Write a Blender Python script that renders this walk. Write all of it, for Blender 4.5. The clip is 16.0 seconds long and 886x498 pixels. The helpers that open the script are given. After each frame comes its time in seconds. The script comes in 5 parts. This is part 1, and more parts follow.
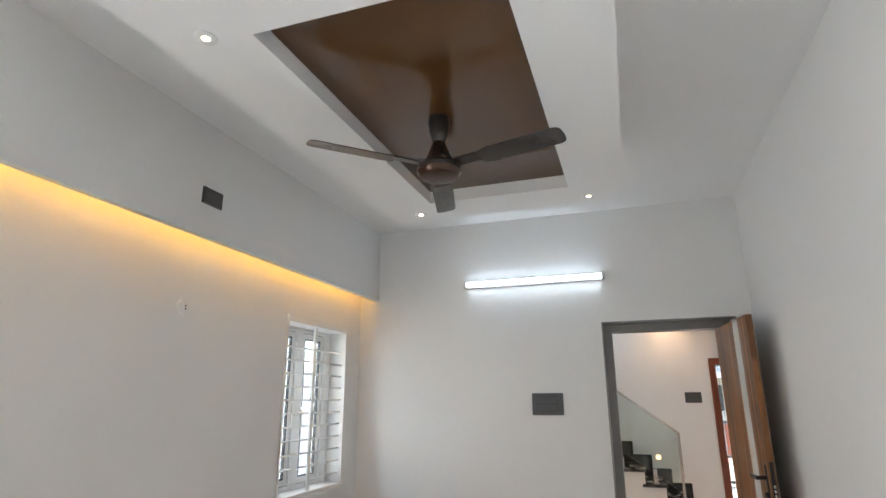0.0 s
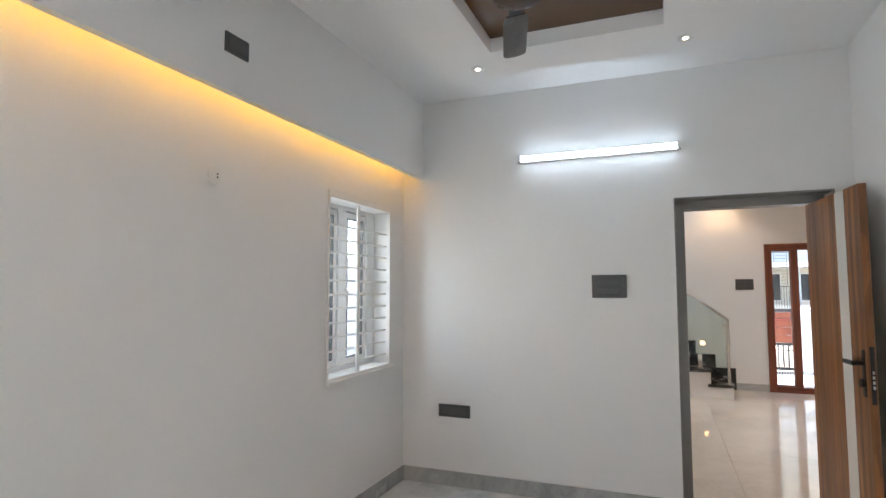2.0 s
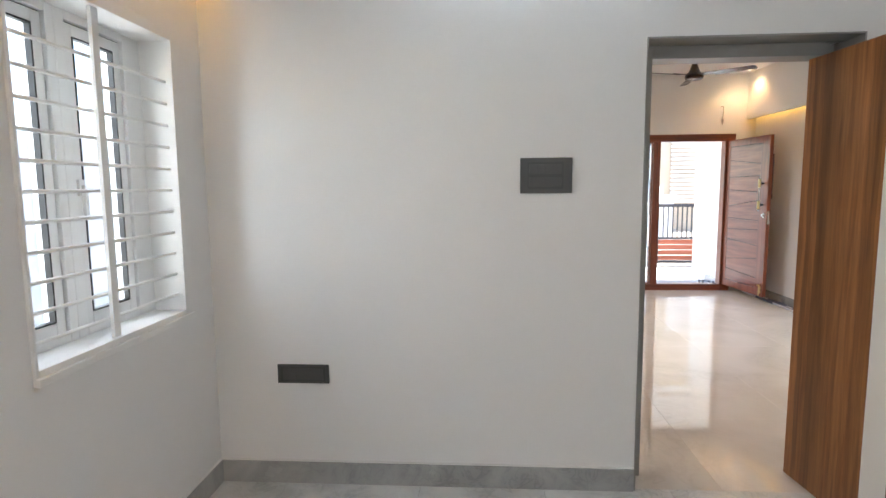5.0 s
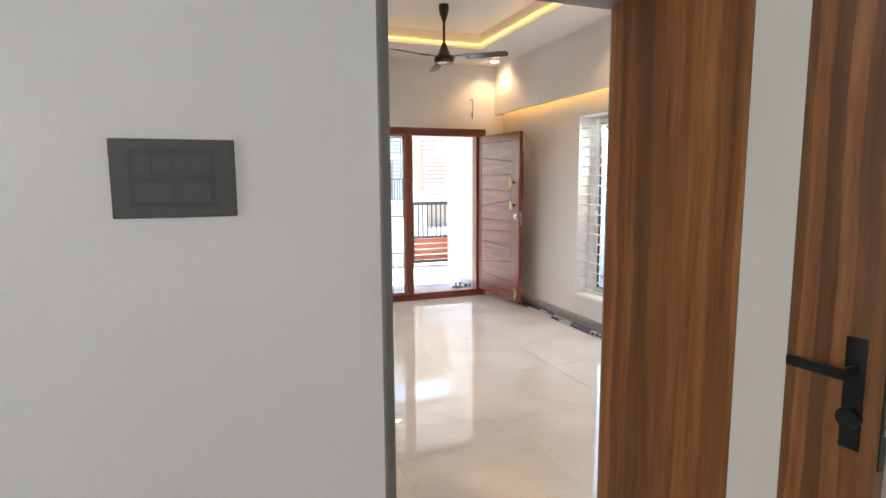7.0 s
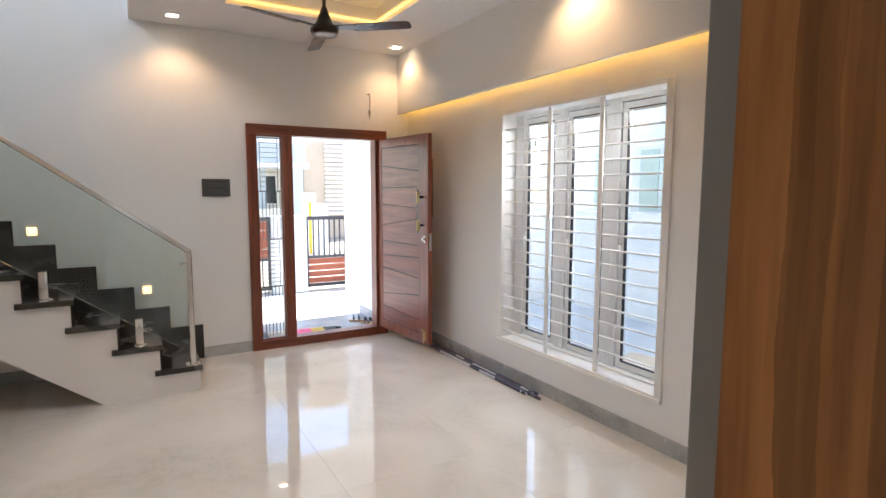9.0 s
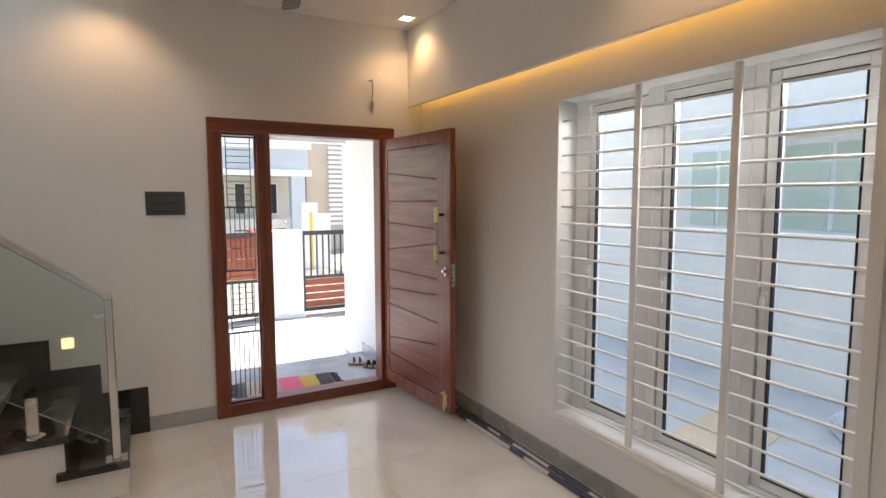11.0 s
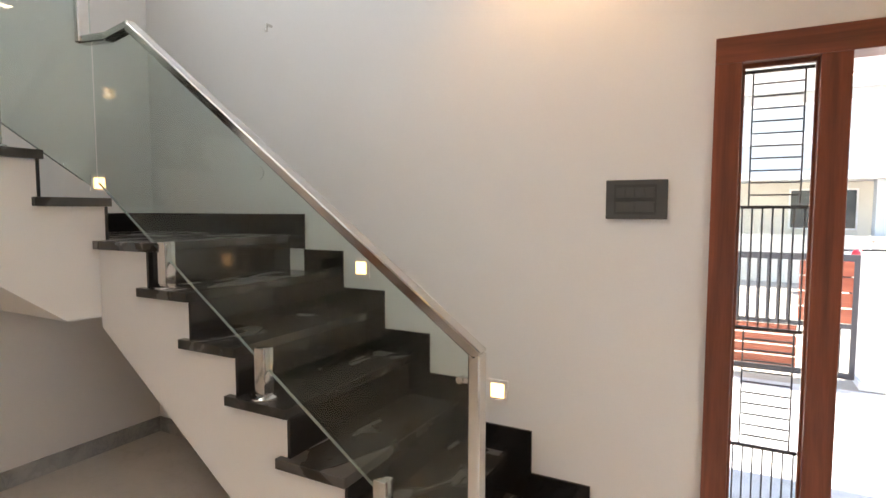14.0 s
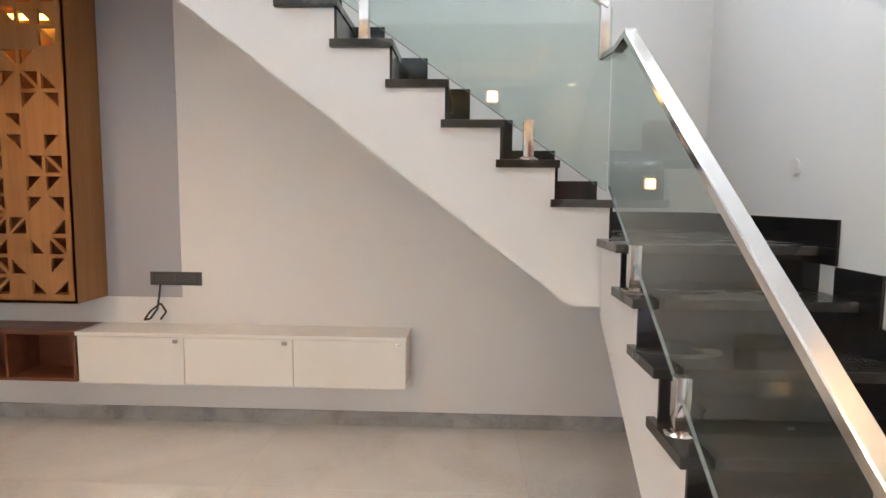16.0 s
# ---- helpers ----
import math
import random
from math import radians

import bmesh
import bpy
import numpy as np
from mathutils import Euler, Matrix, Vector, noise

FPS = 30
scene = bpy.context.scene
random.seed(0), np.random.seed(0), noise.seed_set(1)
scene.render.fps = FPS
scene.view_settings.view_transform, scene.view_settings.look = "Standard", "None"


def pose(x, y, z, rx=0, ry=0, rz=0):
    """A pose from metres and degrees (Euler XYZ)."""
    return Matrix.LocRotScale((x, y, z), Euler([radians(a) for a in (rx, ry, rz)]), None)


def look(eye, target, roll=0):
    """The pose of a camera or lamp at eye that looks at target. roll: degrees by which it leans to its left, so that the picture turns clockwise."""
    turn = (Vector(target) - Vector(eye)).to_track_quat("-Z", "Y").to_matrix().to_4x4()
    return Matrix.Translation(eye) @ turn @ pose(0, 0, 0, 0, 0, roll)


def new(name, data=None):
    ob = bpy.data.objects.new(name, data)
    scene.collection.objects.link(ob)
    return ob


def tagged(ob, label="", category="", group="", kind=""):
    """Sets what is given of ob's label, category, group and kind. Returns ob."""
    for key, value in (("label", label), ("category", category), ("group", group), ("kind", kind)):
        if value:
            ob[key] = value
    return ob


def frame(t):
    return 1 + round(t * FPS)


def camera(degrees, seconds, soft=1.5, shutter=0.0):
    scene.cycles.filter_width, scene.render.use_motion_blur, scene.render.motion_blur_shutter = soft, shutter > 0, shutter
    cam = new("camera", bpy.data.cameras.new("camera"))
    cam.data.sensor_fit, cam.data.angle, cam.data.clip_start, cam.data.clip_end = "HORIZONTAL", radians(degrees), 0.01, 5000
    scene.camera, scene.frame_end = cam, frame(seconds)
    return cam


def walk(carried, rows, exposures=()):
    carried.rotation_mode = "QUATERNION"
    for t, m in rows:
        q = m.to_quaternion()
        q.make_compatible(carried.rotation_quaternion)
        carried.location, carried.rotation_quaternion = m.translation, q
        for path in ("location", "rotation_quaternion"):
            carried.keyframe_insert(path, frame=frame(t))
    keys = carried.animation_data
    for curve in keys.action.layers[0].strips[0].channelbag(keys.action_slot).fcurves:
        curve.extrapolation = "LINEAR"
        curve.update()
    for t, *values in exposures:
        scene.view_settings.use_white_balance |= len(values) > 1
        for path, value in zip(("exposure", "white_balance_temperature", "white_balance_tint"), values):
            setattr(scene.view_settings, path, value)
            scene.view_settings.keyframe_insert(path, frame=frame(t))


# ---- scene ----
cam = camera(77.7, 16.0)
PATH = [
    (0, (0.117, 0.012, 1.54), (-0.496, 1.841, 2.068), -0.3),
    (0.5, (0.087, 0.035, 1.522), (-0.543, 1.868, 2.017), -0.3),
    (1, (0.024, 0.07, 1.507), (-0.631, 1.917, 1.908), -0.2),
    (1.5, (-0.056, 0.162, 1.475), (-0.748, 2.017, 1.757), -0.1),
    (2, (-0.165, 0.332, 1.483), (-0.901, 2.186, 1.63), -0.1),
    (2.5, (-0.356, 0.503, 1.454), (-1.096, 2.361, 1.486), -0.1),
    (3, (-0.498, 0.748, 1.45), (-1.255, 2.598, 1.39), -0.2),
    (3.5, (-0.618, 1.002, 1.429), (-1.339, 2.863, 1.304), -0.4),
    (4, (-0.717, 1.279, 1.441), (-1.3, 3.184, 1.273), -0.3),
    (4.5, (-0.769, 1.543, 1.454), (-1.166, 3.492, 1.247), -0.5),
    (5, (-0.812, 1.794, 1.453), (-0.942, 3.777, 1.231), -0.5),
    (5.2, (-0.789, 1.903, 1.457), (-0.821, 3.889, 1.223), -0.7),
    (7.5, (-0.262, 3.41, 1.504), (0.558, 5.218, 1.266), -0.1),
    (8, (-0.115, 3.725, 1.512), (0.790, 5.494, 1.280), 0.0),
    (8.5, (0.06, 3.985, 1.516), (1.039, 5.715, 1.293), 0.0),
    (10.8, (0.745, 5.301, 1.588), (1.758, 7.015, 1.402), 0.1),
    (11, (0.782, 5.442, 1.588), (1.758, 7.178, 1.401), -0.1),
    (11.5, (0.944, 5.755, 1.574), (1.746, 7.577, 1.387), -0.1),
    (12, (1.077, 6.024, 1.566), (1.618, 7.941, 1.381), -0.2),
    (12.5, (1.165, 6.334, 1.561), (1.371, 8.315, 1.383), -0.2),
    (13, (1.269, 6.653, 1.538), (1.107, 8.639, 1.365), -0.0),
    (13.5, (1.352, 6.962, 1.546), (0.805, 8.878, 1.372), -0.0),
    (14, (1.331, 7.252, 1.507), (0.395, 9.014, 1.366), 0.1),
    (14.5, (1.321, 7.515, 1.517), (-0.013, 8.997, 1.358), 0.2),
    (15, (1.375, 7.7, 1.527), (-0.323, 8.744, 1.366), 0.4),
    (15.5, (1.473, 7.881, 1.526), (-0.459, 8.378, 1.379), 0.3),
    (16, (1.545, 8.048, 1.555), (-0.445, 7.968, 1.375), 0.5),
]
walk(cam, [(t, look(eye, target, roll)) for t, eye, target, roll in PATH], [(0, 2.5, 6500, 10), (3.5, 2.55, 6300, 10), (5, 2.62, 6500, 10), (7.5, 2.6, 6500, 10), (8.5, 2.5, 6300, 10), (11, 1.85, 6700, 10), (12, 1.88, 7300, 12), (13, 2.15, 7400, 12), (13.5, 2.45, 6800, 11), (14, 2.75, 6900, 11), (14.5, 2.92, 6300, 10), (15, 3.0, 6250, 10), (15.5, 3.12, 6200, 10), (16, 3.22, 6350, 10)])

# ---- world, sun, large lights ----
world = bpy.data.worlds.new("sky")
scene.world = world
world.use_nodes = True
wn = world.node_tree.nodes
sky = wn.new("ShaderNodeTexSky")
sky.sky_type = "NISHITA"
sky.sun_disc = False
sky.sun_elevation, sky.sun_rotation = radians(50), radians(72)
world.node_tree.links.new(sky.outputs[0], wn["Background"].inputs[0])
wn["Background"].inputs[1].default_value = 0.15
sun_data = bpy.data.lights.new("sun", "SUN")
sun_data.energy, sun_data.angle, sun_data.color = 5.0, radians(0.6), (1.0, 0.95, 0.88)
sun = new("sun", sun_data)
sun.matrix_world = look((14.6, 17, 15), (2.6, 13, 0))


def area_lamp(name, m, w, h, watts, colour):
    d = bpy.data.lights.new(name, "AREA")
    d.shape, d.size, d.size_y, d.energy, d.color = "RECTANGLE", w, h, watts, colour
    ob = new(name, d)
    ob.matrix_world = m
    return ob


DAY = (0.93, 0.97, 1.0)
area_lamp("bedroom_window_daylight", look((-2.42, 3.7, 1.5), (0, 3.7, 1.3)), 0.84, 1.15, 3.3, DAY)
# fill lamp in an added, unseen window, to brighten the bedroom
area_lamp("bedroom_side_fill", look((-2.42, -0.75, 1.5), (0.95, 0.1, 2.2)), 1.1, 1.15, 23, DAY)
area_lamp("living_window_daylight", look((3.17, 7.09, 2.07), (2.0, 7.09, 1.0)), 1.45, 0.14, 10, DAY)
area_lamp("stair_window_daylight", look((-2.36, 7.9, 4.75), (0.6, 7.9, 4.4)), 2.7, 1.3, 17, DAY)


def spot_lamp(name, x, y, z, watts, colour=(1.0, 0.59, 0.28), size=130):
    d = bpy.data.lights.new(name, "SPOT")
    d.energy, d.color, d.spot_size, d.spot_blend, d.shadow_soft_size = watts, colour, radians(size), 0.7, 0.03
    ob = new(name, d)
    ob.matrix_world = look((x, y, z), (x, y + 0.001, z - 1))


# ---- materials ----
def mat(name, base, rough=0.5, metal=0.0, var=0.06, scale=6.0, fine=60.0, bump=0.02, spec=0.5, coat=0.0, emit=None, power=0.0):
    """Two scales of noise over a base colour, with fine relief."""
    m = bpy.data.materials.new(name)
    m.use_nodes = True
    nt = m.node_tree
    n, ln = nt.nodes, nt.links
    b = n["Principled BSDF"]
    b.inputs["Roughness"].default_value, b.inputs["Metallic"].default_value = rough, metal
    b.inputs["Specular IOR Level"].default_value = spec
    b.inputs["Coat Weight"].default_value = coat
    b.inputs["Coat Roughness"].default_value = 0.08
    tc = n.new("ShaderNodeTexCoord")
    big, small = n.new("ShaderNodeTexNoise"), n.new("ShaderNodeTexNoise")
    big.inputs["Scale"].default_value, small.inputs["Scale"].default_value = scale, fine
    big.inputs["Detail"].default_value, small.inputs["Detail"].default_value = 5, 3
    for q in (big, small):
        ln.new(tc.outputs["Object"], q.inputs["Vector"])
    add = n.new("ShaderNodeMath")
    add.operation = "MULTIPLY_ADD"
    add.inputs[1].default_value = 0.35
    ln.new(small.outputs[0], add.inputs[0])
    ln.new(big.outputs[0], add.inputs[2])
    ramp = n.new("ShaderNodeMapRange")
    ramp.inputs[1].default_value, ramp.inputs[2].default_value = 0.4, 0.95
    ramp.inputs[3].default_value, ramp.inputs[4].default_value = 1 - var, 1 + var
    ln.new(add.outputs[0], ramp.inputs[0])
    mul = n.new("ShaderNodeVectorMath")
    mul.operation = "SCALE"
    mul.inputs[0].default_value = base
    ln.new(ramp.outputs[0], mul.inputs["Scale"])
    ln.new(mul.outputs[0], b.inputs["Base Color"])
    rr = n.new("ShaderNodeMapRange")
    rr.inputs[1].default_value, rr.inputs[2].default_value = 0.3, 0.7
    rr.inputs[3].default_value, rr.inputs[4].default_value = rough * 0.85, min(1, rough * 1.15)
    ln.new(big.outputs[0], rr.inputs[0])
    ln.new(rr.outputs[0], b.inputs["Roughness"])
    if bump:
        bp = n.new("ShaderNodeBump")
        bp.inputs["Strength"].default_value, bp.inputs["Distance"].default_value = bump, 0.01
        ln.new(small.outputs[0], bp.inputs["Height"])
        ln.new(bp.outputs[0], b.inputs["Normal"])
    if emit:
        b.inputs["Emission Color"].default_value = (*emit, 1)
        b.inputs["Emission Strength"].default_value = power
    return m


def wood(name, dark, light, rough=0.35, along="Z", rings=9.0, coat=0.2):
    """Straight-grained wood; the grain runs along one axis."""
    m = mat(name, light, rough, coat=coat)
    nt = m.node_tree
    n, ln = nt.nodes, nt.links
    b = n["Principled BSDF"]
    tc, mp = n.new("ShaderNodeTexCoord"), n.new("ShaderNodeMapping")
    ln.new(tc.outputs["Object"], mp.inputs[0])
    mp.inputs["Scale"].default_value = [0.06 if a == along else 1.0 for a in "XYZ"]
    n1, n2 = n.new("ShaderNodeTexNoise"), n.new("ShaderNodeTexNoise")
    n1.inputs["Scale"].default_value, n2.inputs["Scale"].default_value = rings * 2.2, rings * 16
    n1.inputs["Detail"].default_value, n1.inputs["Distortion"].default_value = 6, 0.6
    for q in (n1, n2):
        ln.new(mp.outputs[0], q.inputs["Vector"])
    mix = n.new("ShaderNodeMath")
    mix.operation = "MULTIPLY_ADD"
    mix.inputs[1].default_value = 0.3
    ln.new(n2.outputs[0], mix.inputs[0])
    ln.new(n1.outputs[0], mix.inputs[2])
    cr = n.new("ShaderNodeValToRGB")
    cr.color_ramp.elements[0].position, cr.color_ramp.elements[1].position = 0.45, 0.85
    cr.color_ramp.elements[0].color, cr.color_ramp.elements[1].color = (*dark, 1), (*light, 1)
    ln.new(mix.outputs[0], cr.inputs[0])
    ln.new(cr.outputs[0], b.inputs["Base Color"])
    return m


def marble(name, base, vein, rough, scale=1.3, amount=0.5, per_object=0.0):
    """Polished stone with soft cloudy veins."""
    m = mat(name, base, rough, bump=0.0)
    nt = m.node_tree
    n, ln = nt.nodes, nt.links
    b = n["Principled BSDF"]
    geo = n.new("ShaderNodeNewGeometry")
    info = n.new("ShaderNodeObjectInfo")
    shift = n.new("ShaderNodeVectorMath")
    shift.operation = "MULTIPLY_ADD"
    comb = n.new("ShaderNodeCombineXYZ")
    for i in range(3):
        ln.new(info.outputs["Random"], comb.inputs[i])
    ln.new(comb.outputs[0], shift.inputs[0])
    shift.inputs[1].default_value = (0.25, 0.2, 0.1)
    ln.new(geo.outputs["Position"], shift.inputs[2])
    a, c = n.new("ShaderNodeTexNoise"), n.new("ShaderNodeTexNoise")
    a.inputs["Scale"].default_value, a.inputs["Detail"].default_value, a.inputs["Distortion"].default_value = scale, 7, 1.4
    c.inputs["Scale"].default_value, c.inputs["Detail"].default_value, c.inputs["Distortion"].default_value = scale * 3.4, 5, 2.5
    for q in (a, c):
        ln.new(shift.outputs[0], q.inputs["Vector"])
    sub = n.new("ShaderNodeMath")
    sub.operation = "SUBTRACT"
    sub.inputs[1].default_value = 0.5
    ln.new(c.outputs[0], sub.inputs[0])
    ab = n.new("ShaderNodeMath")
    ab.operation = "ABSOLUTE"
    ln.new(sub.outputs[0], ab.inputs[0])
    line = n.new("ShaderNodeMapRange")
    line.inputs[1].default_value, line.inputs[2].default_value = 0.0, 0.06
    line.inputs[3].default_value, line.inputs[4].default_value = 0.55, 0.0
    ln.new(ab.outputs[0], line.inputs[0])
    cloud = n.new("ShaderNodeMapRange")
    cloud.inputs[1].default_value, cloud.inputs[2].default_value = 0.35, 0.7
    ln.new(a.outputs[0], cloud.inputs[0])
    m2 = n.new("ShaderNodeMath")
    m2.operation = "MULTIPLY_ADD"
    ln.new(line.outputs[0], m2.inputs[0])
    ln.new(cloud.outputs[0], m2.inputs[1])
    ln.new(cloud.outputs[0], m2.inputs[2])
    am = n.new("ShaderNodeMath")
    am.operation = "MULTIPLY"
    am.use_clamp = True
    am.inputs[1].default_value = amount
    ln.new(m2.outputs[0], am.inputs[0])
    mix = n.new("ShaderNodeMix")
    mix.data_type = "RGBA"
    mix.inputs["A"].default_value, mix.inputs["B"].default_value = (*base, 1), (*vein, 1)
    ln.new(am.outputs[0], mix.inputs["Factor"])
    ln.new(mix.outputs["Result"], b.inputs["Base Color"])
    return m


def dusty_stone(name, base, dust, shine, dull):
    """Polished stone under a thin film of dust, wiped in broad strokes; the dust takes the shine away."""
    m = mat(name, base, shine, bump=0.0)
    n, ln = m.node_tree.nodes, m.node_tree.links
    b = n["Principled BSDF"]
    tc = n.new("ShaderNodeTexCoord")
    stretch = n.new("ShaderNodeMapping")
    stretch.inputs["Scale"].default_value = (1.0, 0.55, 1.0)
    stretch.inputs["Rotation"].default_value = (0, 0, 0.5)
    ln.new(tc.outputs["Object"], stretch.inputs[0])
    wipe, grit = n.new("ShaderNodeTexNoise"), n.new("ShaderNodeTexNoise")
    wipe.inputs["Scale"].default_value, wipe.inputs["Detail"].default_value, wipe.inputs["Distortion"].default_value = 5.0, 6, 0.8
    grit.inputs["Scale"].default_value, grit.inputs["Detail"].default_value = 24.0, 4
    ln.new(stretch.outputs[0], wipe.inputs["Vector"])
    ln.new(tc.outputs["Object"], grit.inputs["Vector"])
    film = n.new("ShaderNodeMapRange")
    film.interpolation_type = "SMOOTHSTEP"
    film.inputs[1].default_value, film.inputs[2].default_value = 0.40, 0.74
    film.inputs[3].default_value, film.inputs[4].default_value = 0.12, 0.75
    ln.new(wipe.outputs[0], film.inputs[0])
    speck = n.new("ShaderNodeMapRange")
    speck.inputs[1].default_value, speck.inputs[2].default_value = 0.3, 0.7
    speck.inputs[3].default_value, speck.inputs[4].default_value = 0.8, 1.1
    ln.new(grit.outputs[0], speck.inputs[0])
    both = n.new("ShaderNodeMath")
    both.operation, both.use_clamp = "MULTIPLY", True
    ln.new(film.outputs[0], both.inputs[0])
    ln.new(speck.outputs[0], both.inputs[1])
    mix = n.new("ShaderNodeMix")
    mix.data_type = "RGBA"
    mix.inputs["A"].default_value, mix.inputs["B"].default_value = (*base, 1), (*dust, 1)
    ln.new(both.outputs[0], mix.inputs["Factor"])
    ln.new(mix.outputs["Result"], b.inputs["Base Color"])
    gloss = n.new("ShaderNodeMapRange")
    gloss.inputs[3].default_value, gloss.inputs[4].default_value = shine, dull
    ln.new(film.outputs[0], gloss.inputs[0])
    ln.new(gloss.outputs[0], b.inputs["Roughness"])
    return m


def strip_laminate(name, dark, light, width, rough):
    """Laminate printed with narrow upright strips of differing tone and a fine grain along Z."""
    m = wood(name, dark, light, rough, "Z", 10, 0.15)
    n, ln = m.node_tree.nodes, m.node_tree.links
    b = n["Principled BSDF"]
    grain = b.inputs["Base Color"].links[0].from_socket
    tc, sep = n.new("ShaderNodeTexCoord"), n.new("ShaderNodeSeparateXYZ")
    ln.new(tc.outputs["Object"], sep.inputs[0])
    wob, zs = n.new("ShaderNodeTexNoise"), n.new("ShaderNodeMapping")
    zs.inputs["Scale"].default_value = (3.0, 3.0, 2.2)
    wob.inputs["Scale"].default_value, wob.inputs["Detail"].default_value = 1.0, 6
    ln.new(tc.outputs["Object"], zs.inputs[0])
    ln.new(zs.outputs[0], wob.inputs["Vector"])
    push = n.new("ShaderNodeMath")
    push.operation = "MULTIPLY_ADD"
    push.inputs[1].default_value = 0.045
    ln.new(wob.outputs[0], push.inputs[0])
    ln.new(sep.outputs["Y"], push.inputs[2])
    tones = []
    for w, lo, hi in ((width, 0.62, 1.22), (width * 0.37, 0.88, 1.1)):
        cut = n.new("ShaderNodeMath")
        cut.operation = "DIVIDE"
        cut.inputs[1].default_value = w
        ln.new(push.outputs[0], cut.inputs[0])
        step = n.new("ShaderNodeMath")
        step.operation = "FLOOR"
        ln.new(cut.outputs[0], step.inputs[0])
        rand = n.new("ShaderNodeTexWhiteNoise")
        rand.noise_dimensions = "1D"
        ln.new(step.outputs[0], rand.inputs["W"])
        tone = n.new("ShaderNodeMapRange")
        tone.inputs[3].default_value, tone.inputs[4].default_value = lo, hi
        ln.new(rand.outputs["Value"], tone.inputs[0])
        tones.append(tone)
    both = n.new("ShaderNodeMath")
    both.operation = "MULTIPLY"
    ln.new(tones[0].outputs[0], both.inputs[0])
    ln.new(tones[1].outputs[0], both.inputs[1])
    out = n.new("ShaderNodeVectorMath")
    out.operation = "SCALE"
    ln.new(grain, out.inputs[0])
    ln.new(both.outputs[0], out.inputs["Scale"])
    ln.new(out.outputs[0], b.inputs["Base Color"])
    return m


def glow(name, colour, power):
    m = bpy.data.materials.new(name)
    m.use_nodes = True
    b = m.node_tree.nodes["Principled BSDF"]
    b.inputs["Base Color"].default_value = (0.8, 0.8, 0.8, 1)
    b.inputs["Emission Color"].default_value = (*colour, 1)
    b.inputs["Emission Strength"].default_value = power
    return m


def glass(name, tint=(1, 1, 1), rough=0.0):
    m = bpy.data.materials.new(name)
    m.use_nodes = True
    n, ln = m.node_tree.nodes, m.node_tree.links
    for q in list(n):
        if q.type == "BSDF_PRINCIPLED":
            n.remove(q)
    tr, gl, mx, lw = (n.new("ShaderNodeBsdfTransparent"), n.new("ShaderNodeBsdfGlossy"), n.new("ShaderNodeMixShader"), n.new("ShaderNodeLayerWeight"))
    pw, fr = n.new("ShaderNodeMath"), n.new("ShaderNodeMapRange")
    pw.operation, pw.inputs[1].default_value = "POWER", 5.0
    ln.new(lw.outputs["Facing"], pw.inputs[0])
    ln.new(pw.outputs[0], fr.inputs[0])
    fr.inputs[3].default_value = 0.04
    tr.inputs[0].default_value = (*tint, 1)
    gl.inputs["Roughness"].default_value = rough
    lw.inputs[0].default_value = 0.5
    ln.new(fr.outputs[0], mx.inputs[0])
    ln.new(tr.outputs[0], mx.inputs[1])
    ln.new(gl.outputs[0], mx.inputs[2])
    ln.new(mx.outputs[0], n["Material Output"].inputs[0])
    return m


WALL = mat("white_wall_paint", (0.80, 0.79, 0.775), 0.6, var=0.025, scale=1.3, fine=140, bump=0.05)
CEIL = mat("white_ceiling_paint", (0.87, 0.865, 0.86), 0.65, var=0.02, scale=1.0, fine=120, bump=0.03)
GREY_PAINT = mat("grey_wall_paint", (0.42, 0.43, 0.47), 0.6, var=0.03, scale=1.5, fine=140, bump=0.04)
FLOOR_CREAM = marble("cream_vitrified_tile", (0.72, 0.70, 0.665), (0.52, 0.50, 0.46), 0.022, 1.1, 0.5)
FLOOR_CREAM.node_tree.nodes["Principled BSDF"].inputs["IOR"].default_value = 1.85
FLOOR_GREY = marble("grey_marble_tile", (0.74, 0.75, 0.74), (0.44, 0.46, 0.46), 0.13, 1.7, 0.85)
SKIRT = marble("grey_skirting_tile", (0.46, 0.46, 0.45), (0.28, 0.29, 0.29), 0.25, 2.4, 0.9)
GROUT = mat("tile_grout", (0.6, 0.58, 0.54), 0.8)
PORCH = marble("grey_porch_granite", (0.40, 0.42, 0.46), (0.27, 0.29, 0.32), 0.22, 2.0, 0.7)
DRIVE = marble("pale_driveway_tile", (0.55, 0.55, 0.54), (0.40, 0.41, 0.41), 0.4, 1.4, 0.8)
GRANITE = mat("black_granite", (0.013, 0.012, 0.012), 0.14, var=0.25, scale=4, fine=45, bump=0.0)
DUSTY = dusty_stone("dusty_black_granite", (0.012, 0.0115, 0.011), (0.11, 0.106, 0.10), 0.10, 0.5)
BROWN_GLOSS = mat("glossy_brown_laminate", (0.100, 0.046, 0.015), 0.17, var=0.04, scale=1, fine=30, bump=0.0, coat=0.15)
BROWN_GLOSS.node_tree.links.remove(BROWN_GLOSS.node_tree.nodes["Principled BSDF"].inputs["Roughness"].links[0])
TEAK = wood("red_brown_teak", (0.115, 0.026, 0.012), (0.255, 0.068, 0.030), 0.34, "Z", 9, 0.12)
TEAK_X = wood("red_brown_teak_rail", (0.11, 0.025, 0.011), (0.235, 0.062, 0.028), 0.36, "X", 9, 0.12)
TEAK_LEAF = wood("red_brown_teak_leaf", (0.15, 0.034, 0.016), (0.29, 0.080, 0.037), 0.34, "Z", 10, 0.2)
TEAK_PANEL = wood("red_brown_teak_panel", (0.15, 0.034, 0.016), (0.275, 0.076, 0.036), 0.36, "X", 10, 0.2)
